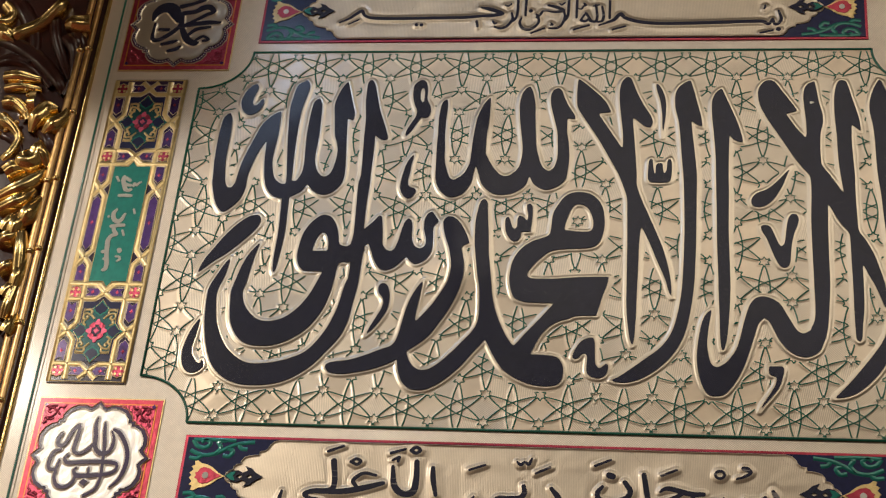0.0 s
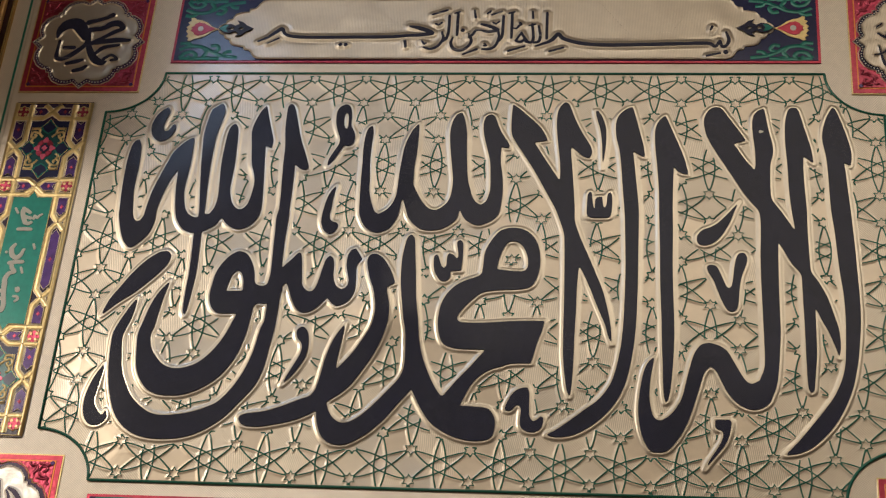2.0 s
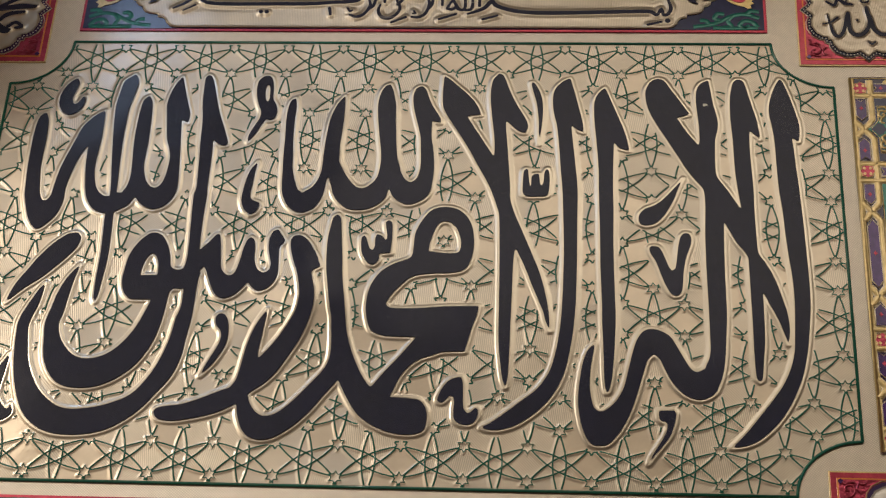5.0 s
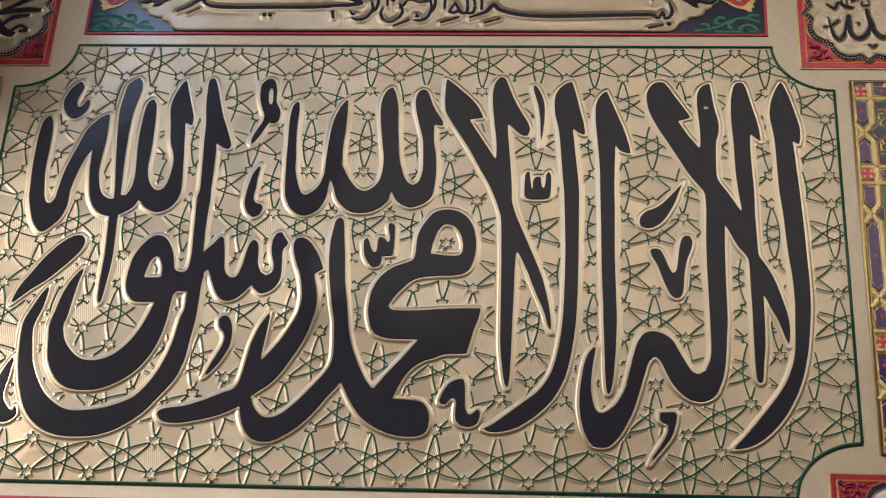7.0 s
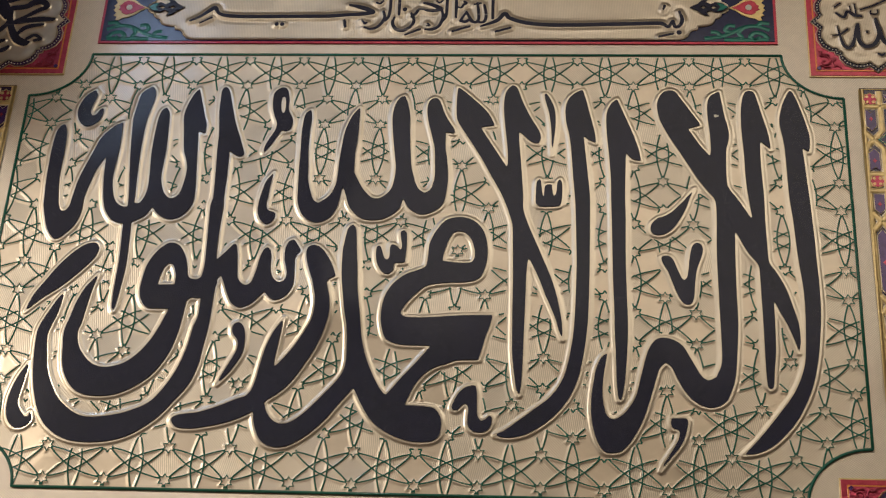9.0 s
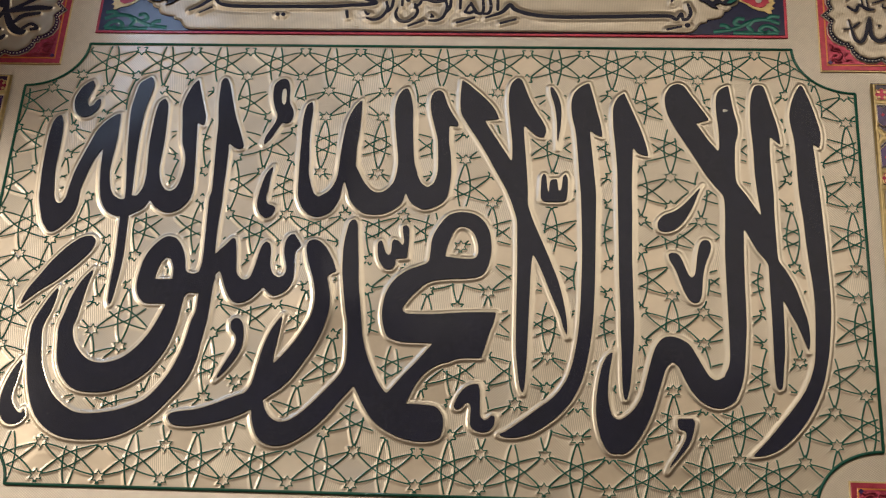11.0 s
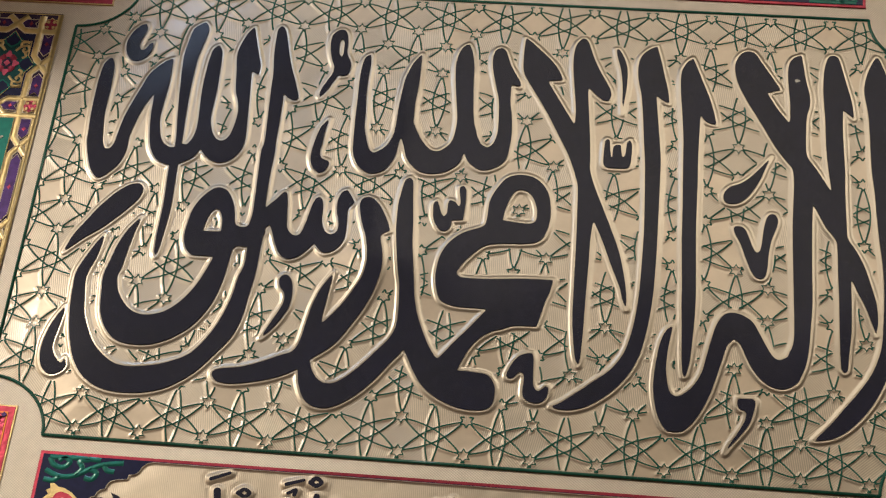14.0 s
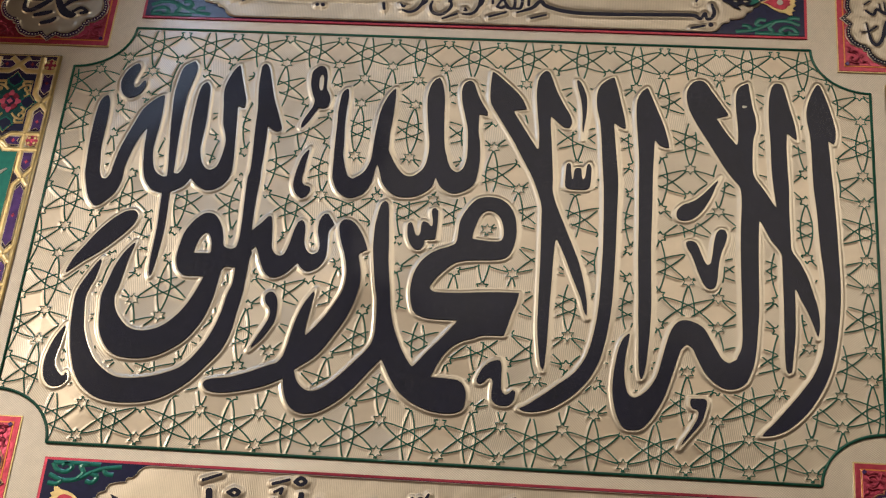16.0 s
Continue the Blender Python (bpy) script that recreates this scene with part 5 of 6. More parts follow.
def corner_square(cu, cv, strokes, ground, ink, outline, rim, label, dots=False):
    half = 41.2
    panel = plate("square_edge", [rect(cu - half, cu + half, cv - half, cv + half)], 0.4, 0.8, ink_yellow, whole, "thin yellow edge of a corner square")
    plate("square_border", [rect(cu - half + 0.9, cu + half - 0.9, cv - half + 0.9, cv + half - 0.9)], 0.7, 0.8, ink_red, panel, "red border of a corner square")
    plate("square_inner_line", [rect(cu - half + 4.0, cu + half - 4.0, cv - half + 4.0, cv + half - 4.0)], 0.95, 0.8, ink_orange, panel, "orange inner line")
    plate("square_field", [rect(cu - half + 4.9, cu + half - 4.9, cv - half + 4.9, cv + half - 4.9)], 1.15, 0.8, ink_rose, panel, "rose red ground with embossed scrolls")
    ring = moved(SCALLOP, cu, cv)
    plate("scalloped_edge", [ring], 1.5, 0.9, outline, panel, "dark scalloped edge of the medallion")
    inner = moved(SCALLOP, cu, cv, 0.935, 0.935)
    inscribe(strokes, inner, 2.25, ground, ink, panel, "medallion", label, "medallion_letter", "raised dark stroke of the medallion's writing", 1.2, 0.5, 0.4, petals(cu, cv))
    ribbons("medallion_rim", [moved(SCALLOP, cu, cv, 1.02, 1.02)], 0.7, 1.7, rim, panel, "thin raised line round the medallion", closed=True, crown=0.4)
    if dots:
        n = len(SCALLOP)
        line = np.array(moved(SCALLOP, cu, cv, 0.968, 0.968) + moved(SCALLOP[:1], cu, cv, 0.968, 0.968))
        seg = np.linalg.norm(np.diff(line, axis=0), axis=1)
        at_len = np.concatenate([[0], np.cumsum(seg)])
        V, F = [], []
        for s in np.arange(0.6, at_len[-1], 2.1):
            x, y = np.interp(s, at_len, line[:, 0]), np.interp(s, at_len, line[:, 1])
            k = len(V)
            V += [(x + 0.5 * math.cos(q), y + 0.5 * math.sin(q), 2.05) for q in np.arange(6) * math.pi / 3] + [(x, y, 2.35)]
            F += [(k + i, k + (i + 1) % 6, k + 6) for i in range(6)]
        part("pearl_row", V, F, ink_white, panel, "row of tiny pale pearls", "stuff")
    for sx in (-1, 1):
        for sy in (-1, 1):
            lines = [[(34, 26), (30, 27), (28, 30), (30, 33), (33, 32), (32.5, 30), (31, 30)], [(26, 34), (27, 31), (25, 28.5)], [(34, 26), (31, 25), (28.5, 26)],
                     [(34.5, 34.5), (33, 33.5), (31, 34.5), (28, 34.6)], [(35, 22), (33.5, 23.5), (34.4, 26)], [(22, 35), (23.6, 33.4), (26, 34)]]
            scrolls("scroll", [[(cu + sx * x, cv + sy * y) for x, y in l] for l in lines], ink_rose, panel, "embossed rose scroll", 1.9, 1.5)
            plate("corner_gem", [moved([(0, 1.6), (1.6, 0), (0, -1.6), (-1.6, 0)], cu + sx * 35.2, cv + sy * 35.2)], 1.75, 0.4, ink_purple, panel)


strokes = []
strokes.append(pen((-291.8, -156.7, 0.94), (-293.3, -160, 1.2), (-292.9, -163.9, 1.4), (-290, -165, 1.2), (-287.6, -161.7, 1.1), (-285.3, -155.2, 1.2), (-282.5, -151.2, 1.2), (-281.1, -152.1, 1.2), (-281.3, -157, 1.2), (-282, -163.5, 1.2), (-282, -168, 1.2), (-279.1, -170.1, 1), (-275.7, -169.1, 1), (-272.1, -165.8, 1.1), (-270.2, -163.1, 0.7)))
strokes.append(pen((-270.6, -145, 0.47), (-271, -150.2, 1.2), (-269.7, -158, 1.4), (-268.5, -165.6, 1.4), (-264.7, -169.4, 1.6), (-260, -168.6, 1.3), (-257.8, -164.6, 1.2), (-257.7, -158.9, 0.93), (-259.8, -154.4, 0.59)))
strokes.append(pen((-265.2, -148.7, 0.71), (-264.4, -155.2, 1.2), (-263, -162.9, 1.2), (-262.4, -168.6, 1), (-261.7, -178.1, 0.92), (-261.4, -185.7, 1), (-263.5, -193.3, 1), (-269.8, -197.9, 0.91)))
strokes.append(pen((-258.8, -153.1, 0.82), (-254.7, -155.5, 1.4), (-249.7, -162.5, 1.4), (-247, -170, 1.3), (-247.1, -178.9, 1.3), (-249.8, -186.5, 1), (-254.2, -191.7, 0.57)))
strokes.append(pen((-285.1, -170.7, 0.7), (-286.6, -173.9, 1), (-283.9, -176.4, 1.2), (-275.5, -175.8, 1.3), (-264.8, -175.1, 1.3), (-256.2, -175.4, 1.3), (-252.6, -176.8, 1), (-252.9, -180.4, 1), (-257.1, -183, 1.1), (-266.5, -184.4, 1.4), (-273.6, -184.9, 1.5), (-277.4, -184.4, 1.4), (-279.2, -181.3, 0.92), (-277.8, -179.3, 0.46)))
strokes.append(pen((-290.6, -167.6, 0.94), (-294, -169, 1.1), (-295.9, -172.9, 1.2), (-296.3, -178, 1.2), (-294.9, -180.8, 1.2), (-291.4, -181.1, 0.93), (-290.3, -177.8, 0.81), (-289.8, -174.6, 0.58)))
strokes.append(pen((-290.7, -181.7, 0.93), (-290.8, -186.7, 1), (-288.2, -191.7, 1.3), (-282.9, -192.7, 1.1), (-278.7, -189.4, 1), (-277.7, -185.6, 0.92)))
strokes.append(facet((-272.1, -186.7), (-268.7, -188.5), (-271, -191.7), (-274.1, -189.7)))
strokes.append(pen((-269.9, -179.7, 0.81), (-269.6, -184.1, 0.92)))
corner_square(-271.5, -171.5, strokes, white_foil, ink_plum, ink_plum, ink_yellow, "pearl white scalloped medallion with purple writing")
strokes = []
strokes.append(pen((-293.6, 174.7, 0.81), (-292.3, 181, 2.7), (-287.9, 185.8, 4.1), (-281.4, 185.8, 4.7), (-276.4, 179.4, 4), (-274.2, 174.6, 2.4)))
strokes.append(pen((-271.6, 174.6, 1.6), (-273, 168.3, 1.6), (-279.5, 161.2, 1.9), (-286.3, 156.5, 1.6), (-290.8, 157.6, 1.6), (-291.4, 164.4, 1.1), (-291.1, 171.5, 1.1)))
strokes.append(pen((-272.1, 181, 1.3), (-270.7, 168.3, 1.9), (-265.3, 157.3, 2.7), (-259.5, 153.4, 2.4), (-256.4, 154.1, 0.79)))
strokes.append(pen((-271.9, 169.1, 1.3), (-263.2, 170.6, 1.9), (-251.8, 172.2, 2), (-244.1, 172.1, 1.3), (-242.3, 172.9, 0.4)))
strokes.append(pen((-271.5, 181, 1.9), (-262.7, 182.5, 1.9), (-258, 185.7, 2.4), (-253, 186.5, 2.4), (-249.1, 182.5, 1.7), (-254.3, 179.3, 1.6), (-261.3, 174.6, 1.3), (-269.5, 169.8, 1.1)))
strokes.append(pen((-265.2, 160.4, 1.1), (-259.7, 165.9, 1.6), (-249.9, 168.2, 1.2)))
strokes.append(pen((-286.8, 165.9, 1.5), (-280.4, 165.9, 1.5)))
strokes.append(pen((-283, 152.6, 1.3), (-276.9, 154.2, 1.6), (-272.7, 155.7, 1.1)))
strokes.append(pen((-277.4, 146.4, 1.3), (-271.9, 148, 1.6), (-269.1, 150.3, 1.1)))
strokes.append(pen((-258.1, 156.5, 1.1), (-253.5, 159.6, 1.1), (-249.1, 156.5, 1.1), (-252.8, 155.4, 1.1)))
strokes.append(pen((-273.9, 187.4, 1.9), (-264.1, 190.5, 1.4), (-258.1, 193.7, 1.9)))
corner_square(-271.5, 171.5, strokes, rim_foil, ink_black, ink_plum, rim_foil, "gold scalloped medallion with heavy black writing", True)
strokes = []
strokes.append(pen((248.8, 167.1, 0.36), (250.1, 159.9, 0.71), (251.9, 152.9, 1.1), (255.1, 150.8, 1.1), (258.2, 155.7, 1.1), (259.9, 164.3, 0.94), (261.3, 168.6, 0.95), (261.5, 162.8, 1.1), (261.6, 155.7, 1.3), (265.2, 151.8, 1.4), (270.4, 153.7, 1.3), (273.8, 161.5, 1.3), (272.7, 170, 1.2), (272.4, 172.9, 0.95)))
strokes.append(pen((274.1, 165.7, 1.2), (275.7, 157.2, 1.4), (279.2, 153, 1.4), (283.1, 152.3, 1.2)))
strokes.append(pen((245.6, 160.2, 0.3), (250.2, 161.1, 0.59), (254.9, 165, 0.71)))
strokes.append(pen((248.1, 182.2, 0.48), (251.7, 185.2, 0.48)))
strokes.append(pen((248.9, 177.2, 0.72), (253.3, 174.3, 0.95), (255.8, 178.6, 0.95), (260.1, 175.8, 1.2), (264, 175, 0.71)))
strokes.append(pen((257.2, 183, 0.36), (258, 177.2, 0.48)))
strokes.append(pen((260.2, 184.5, 0.36), (260.8, 177.2, 0.48)))
strokes.append(pen((263.8, 180.1, 0.48), (270.8, 183, 0.6), (279.1, 187.4, 0.6)))
strokes.append(pen((270, 179.4, 0.48), (269.8, 176.9, 0.48), (273.8, 177, 0.48), (274, 179.8, 0.48)))
strokes.append(pen((266.6, 162.9, 0.82), (266.6, 162.9, 0.82)))
strokes.append(pen((272.1, 146.6, 0.58), (274.2, 145.2, 0.81), (276, 146.6, 0.47)))
corner_square(271.5, 171.5, strokes, band_foil, ink_black, ink_black, rim_foil, "cream scalloped medallion with thin black writing", True)
corner_square(271.5, -171.5, [], white_foil, ink_plum, ink_plum, ink_yellow, "pearl white scalloped medallion")


# ---- side strips ----
MEDAL = [(0, 23.5), (5.2, 16.5), (11.4, 16.5), (11.4, 6.2), (16, 0), (11.4, -6.2), (11.4, -16.5), (5.2, -16.5), (0, -23.5)]
MEDAL = MEDAL + [(-a, b) for a, b in MEDAL[-2:0:-1]]
BAR = [(-3.2, -7.4), (0, -4.8), (3.2, -7.4), (3.2, 5.0), (0, 8.4), (-3.2, 5.0)]
PETAL_RING = [(2.4, 2.4), (-2.4, 2.4), (-2.4, -2.4), (2.4, -2.4)]


def inlay(name, pts, mat, h, panel, label=""):
    """A coloured inlay with a thin gold line round it."""
    plate(name, [pts], h, 0.5, mat, panel, label, 0.1)
    if mat is ink_purple:
        mid = np.mean(np.array(pts), axis=0)
        plate("tile_flower", [blob(mid[0], mid[1], 0.95, 1.25, 4, 0.3, 16)], h + 0.25, 0.25, ink_rose, panel, "tiny red flower", 0.05)
    ribbons("inlay_line", [pts], 0.75, h + 0.28, cord_foil if mat is ink_purple else ink_yellow, panel, closed=True, crown=0.1)


def tile_block(cu, cv, panel):
    """A square of interlaced bands with a star medallion and corner flowers."""
    plate("medallion_bed", [moved([(-13, -22), (13, -22), (13, -8), (16, 0), (13, 8), (13, 22), (-13, 22), (-13, 8), (-16, 0), (-13, -8)], cu, cv)], 0.95, 0.5, ink_navy, panel, "dark blue-green bed of the star")
    inlay("star_medallion", moved(MEDAL, cu, cv), ink_deep, 1.2, panel, "deep teal star medallion")
    for sx, sy in ((0, 19.5), (0, -19.5), (13.2, 0), (-13.2, 0)):
        tip = [(0, 5.2), (1.9, 2.4), (4.6, 0.6), (3.2, -2.2), (0, -4.4), (-3.2, -2.2), (-4.6, 0.6), (-1.9, 2.4)]
        quarter_turn = [(x, y * (1 if sy > 0 else -1)) for x, y in tip] if sy else [(y * (1 if sx > 0 else -1), x) for x, y in tip]
        spot = (cu + sx * 0.86, cv + sy * 0.86)
        plate("tip_edge", [moved(quarter_turn, *spot, 1.28, 1.28)], 1.42, 0.3, ink_teal, panel, "teal edge of a star tip")
        plate("medallion_tip", [moved(quarter_turn, *spot)], 1.5, 0.35, ink_navy, panel, "navy blue leaf-shaped tip of the star")
    for k in range(8):
        a = radians(45 * k)
        far = 1.0 if k % 2 == 0 else 0.86
        plate("rose_petal", [blob(cu + 4.9 * far * math.cos(a), cv + 6.2 * far * math.sin(a), 2.0, 2.2, 3, 0.2, turn=a)], 1.7, 0.5, ink_pink if k % 2 == 0 else ink_rose, panel, "pink petal" if k % 2 == 0 else "rose red petal")
    plate("rose_ring", [blob(cu, cv, 2.9, 3.3, 8, 0.1)], 1.75, 0.5, ink_plum, panel)
    plate("rose_heart", [blob(cu, cv, 1.6, 1.8, 4, 0.2)], 1.95, 0.5, ink_pink, panel)
    for sx in (-1, 1):
        for sy in (-1, 1):
            scrolls("gold_scroll", [[(cu + sx * x, cv + sy * y) for x, y in l] for l in (
                [(3, 9), (6, 12), (9.8, 13), (11, 10), (9, 8.4), (7.6, 10), (8.8, 11)], [(6, 12), (6, 15), (9, 15.6), (11, 15)], [(9, 8.4), (10, 5.6), (8, 4)])], ink_yellow, panel, "curling yellow scroll", 1.6, 1.7)
            fx, fy = cu + sx * 20.2, cv + sy * 29
            inlay("flower_tile", blob(fx, fy, 3.9, 4.3, 8, 0.10, 32), ink_rose, 1.2, panel, "red lobed flower tile")
            for du, dv in PETAL_RING:
                plate("flower_dot", [blob(fx + du * 0.72, fy + dv * 0.78, 0.95, 1.05, n=10)], 1.5, 0.3, ink_yellow, panel)
            inlay("purple_tile", moved([(-5.4, -3.1), (2.4, -3.1), (5, 0), (2.4, 3.1), (-5.4, 3.1), (-3.2, 0)], cu + sx * 7.6, cv + sy * 29.2, -sx, 1), ink_purple, 1.2, panel, "purple arrow-shaped tile")
            inlay("purple_tile", moved(BAR, cu + sx * 20.6, cv + sy * 14.6, 1, -sy), ink_purple, 1.2, panel, "purple arrow-shaped tile")


def interlace(cu, cv, lines, panel):
    """Yellow bands with pale edges, crossing over the dark ground of a strip."""
    for sx in (-1, 1):
        for sy in (-1, 1):
            put = [[(cu + sx * x, cv + sy * y) for x, y in l] for l in lines]
            ribbons("band_cord", put, 4.6, 1.2, cord_foil, panel, "pale corded edge of an interlaced band", crown=0.25)
            ribbons("yellow_band", put, 3.1, 1.5, ink_yellow, panel, "yellow interlaced band", crown=0.15)


def strip(cu, strokes):
    c0 = 1.0
    panel = plate("strip_ground", [rect(cu - 26, cu + 26, c0 - 121, c0 + 121)], 0.45, 0.9, strip_dark, whole, "dark plum ground of the side strip")
    ribbons("strip_edge", [rect(cu - 25.0, cu + 25.0, c0 - 120.0, c0 + 120.0)], 3.4, 1.25, ink_yellow, panel, "yellow band round the strip", closed=True, crown=0.2)
    ribbons("strip_line", [rect(cu - 26, cu + 26, c0 - 121, c0 + 121)], 0.5, 0.95, rim_foil, panel, closed=True)
    for cv in (c0 + 83.5, c0 - 83.5):
        interlace(cu, cv, [[(24, 24), (6.2, 24), (0, 29), (-6, 34.5)], [(14.6, 35), (14.6, 6.5), (20, 0), (25, -5.5)]], panel)
        tile_block(cu, cv, panel)
    interlace(cu, c0, [[(24.4, 33), (15.2, 21.5), (15.2, 0)], [(24.4, 21.5), (15.2, 33), (15.2, 47)], [(25, 48), (4, 48), (0, 52.5)]], panel)
    green = [(-13, -46), (-3, -46), (0, -50.5), (3, -46), (13, -46), (13, 46), (3, 46), (0, 50.5), (-3, 46), (-13, 46)]
    inlay("green_cartouche", moved(green, cu, c0), ink_teal, 1.2, panel, "glossy green cartouche")
    a, b, D3 = lettering(strokes, cu - 14, cu + 14, -50, 52, 0.35)
    D3 = D3 - 0.22
    for group in shapes(outlines(a, b, D3), 0.3):
        plate("cartouche_letter", group, 1.62, 0.35, ink_white, panel, "white stroke of the cartouche's writing", 0.05)
    for s in (-1, 1):
        long_bar = [(-3.1, -17.5), (0, -22), (3.1, -17.5), (3.1, 17.5), (0, 22), (-3.1, 17.5)]
        inlay("purple_tile", moved(long_bar, cu + s * 20, c0), ink_purple, 1.2, panel, "long purple tile")
        for w in (-1, 1):
            inlay("purple_tile", moved([(-3.1, 7.6), (3.1, 7.6), (3.1, -2.6), (0, -6), (-3.1, -2.6)], cu + s * 20, c0 + w * 38, 1, w), ink_purple, 1.2, panel, "short purple tile")


CARTOUCHE = []
CARTOUCHE.append(pen((-290, 22.71, 0.95), (-285.8, 22.9, 1.1), (-281.7, 22.63, 0.95)))
CARTOUCHE.append(pen((-289.2, 38.16, 1.1), (-289.4, 35.37, 1.3), (-288.1, 31.04, 1.3), (-286.4, 27.66, 1.3)))
CARTOUCHE.append(pen((-289.4, 37.85, 0.96), (-287.1, 36.78, 1.1), (-284.6, 35.09, 0.96)))
CARTOUCHE.append(pen((-288.5, 32.89, 0.96), (-285.9, 31.68, 0.95), (-283.6, 31.08, 0.95)))
CARTOUCHE.append(pen((-286.4, 27.66, 1.1), (-284.4, 26.91, 1.1), (-282.7, 27.69, 0.95)))
CARTOUCHE.append(pen((-281.4, 30.48, 0.64), (-281, 32.8, 0.64), (-279.3, 31.11, 0.64), (-278.3, 32.66, 0.64), (-276.5, 33.91, 0.48)))
CARTOUCHE.append(pen((-294.6, 38.13, 0.64), (-292.6, 34.88, 0.64)))
CARTOUCHE.append(pen((-289.4, 11.42, 0.79), (-291.1, 8.061, 1.3), (-290, 3.841, 1.4), (-287, 1.766, 1.4), (-284.5, 3.602, 1.2), (-283.5, 6.934, 0.78)))
CARTOUCHE.append(pen((-283, 7.696, 0.78), (-283, 7.696, 0.78)))
CARTOUCHE.append(pen((-277.5, 11.54, 0.63), (-276.4, 8.524, 0.63)))
CARTOUCHE.append(pen((-294.1, 5.759, 0.78), (-294.1, 5.759, 0.78)))
CARTOUCHE.append(pen((-290.7, -2.035, 1.1), (-286.6, -1.386, 1.2), (-282.3, -1.184, 1.1)))
CARTOUCHE.append(pen((-289.1, -2.166, 1.1), (-288, -5.747, 1.2), (-286, -8.41, 1.1), (-289.2, -9.643, 1.2), (-290.8, -13.24, 1.4), (-290.5, -17.38, 1.5), (-290, -22.1, 1.4), (-289.2, -26.94, 1.4), (-288.2, -31.32, 1.4), (-288.4, -35.55, 1.2), (-289.9, -36.44, 0.91)))
CARTOUCHE.append(pen((-290, -21.81, 1.2), (-292.7, -22.14, 1.1)))
CARTOUCHE.append(pen((-289, -26.94, 1.1), (-290.8, -27.7, 0.92)))
CARTOUCHE.append(pen((-282.3, -5.377, 0.62), (-280.8, -8.938, 0.62)))
CARTOUCHE.append(pen((-282.4, -20.22, 0.61), (-281.2, -19.91, 0.61), (-280.4, -21.67, 0.61), (-281.6, -22.27, 0.61), (-282.4, -20.22, 0.61)))
CARTOUCHE.append(pen((-282.9, -25.82, 0.61), (-280.7, -26.08, 0.61), (-279.9, -27.82, 0.76), (-281.4, -29.31, 0.61)))
strip(-285, CARTOUCHE)
strip(285, [(k, np.column_stack([p[:, 0] + 570, p[:, 1:]])) for k, p in CARTOUCHE])

# ---- the gilded frame ----
gilded = thing("picture_frame", "ornate carved frame, gilded and dark umber, hung on the wall", "picture frame")


def moulding(name, inner, profile, mat, label, sub=9):
    """A mitred moulding right round the picture: profile points are (outward, proud)."""
    U, V = inner
    verts, faces = [], []
    n = len(profile)
    for sx, sy in ((-1, -1), (1, -1), (1, 1), (-1, 1)):
        verts += [(sx * (U + a), sy * (V + a), h) for a, h in profile]
    for k in range(4):
        for i in range(n - 1):
            faces.append((k * n + i, ((k + 1) % 4) * n + i, ((k + 1) % 4) * n + i + 1, k * n + i + 1))
    ob = part(name, verts, faces, mat, gilded, label)
    ob.data.shade_smooth()
    return ob


def arch(c, r, h0, n=10):
    return [(c - r * math.cos(math.pi * k / n), h0 + r * math.sin(math.pi * k / n)) for k in range(n + 1)]


EDGE = (329, 230)
moulding("back_board", EDGE, [(2, -22), (2, -3.2), (0.2, -3.2), (0.2, 1.0), (6, 2), (16, 3), (30, 6), (60, 9), (86, 7), (90, 0), (90, -22), (2, -22)], umber, "dark umber frame body")
moulding("inner_lip", EDGE, [(0, -1), (0.2, 2.4), (1.2, 3.2), (2.4, 3.0), (3.0, 1.2)], gilt, "thin bright gilded lip")
moulding("rod", EDGE, arch(6.4, 2.3, 6), gilt_worn, "gilded rod")
moulding("rod", EDGE, arch(11.8, 2.5, 7.5), gilt_worn, "gilded rod")
moulding("rod_bed", EDGE, [(3.4, 0.5), (4.2, 5.8), (8.8, 6.4), (9.2, 7.2), (14.4, 7.6), (15.4, 1)], umber, "dark bed of the rods")


def collar(side, k, cu, cv, r):
    verts, faces, n, m = [], [], 10, 5
    for i in range(m):
        t = -1 + 2 * i / (m - 1)
        rr = r * (0.86 + 0.5 * math.sqrt(max(0, 1 - t * t)))
        verts += [(cu + rr * math.cos(2 * math.pi * q / n), cv + t * 2.0, 0) for q in range(n)]
        base = len(verts) - n
        for q in range(n):
            u, v, _ = verts[base + q]
            verts[base + q] = (u, v, (6.6 if r < 2.4 else 8.0) + rr * math.sin(2 * math.pi * q / n))
    for i in range(m - 1):
        for q in range(n):
            faces.append((i * n + q, i * n + (q + 1) % n, (i + 1) * n + (q + 1) % n, (i + 1) * n + q))
    part("collar", verts, faces, gilt, gilded, "bright gilded collar on a rod")


for side in (-1, 1):
    for k in range(-4, 4):
        collar(side, k, side * (EDGE[0] + 6.4), -27 + 56.5 * k + 3, 2.3)
        collar(side, k, side * (EDGE[0] + 11.8), -27 + 56.5 * k, 2.5)


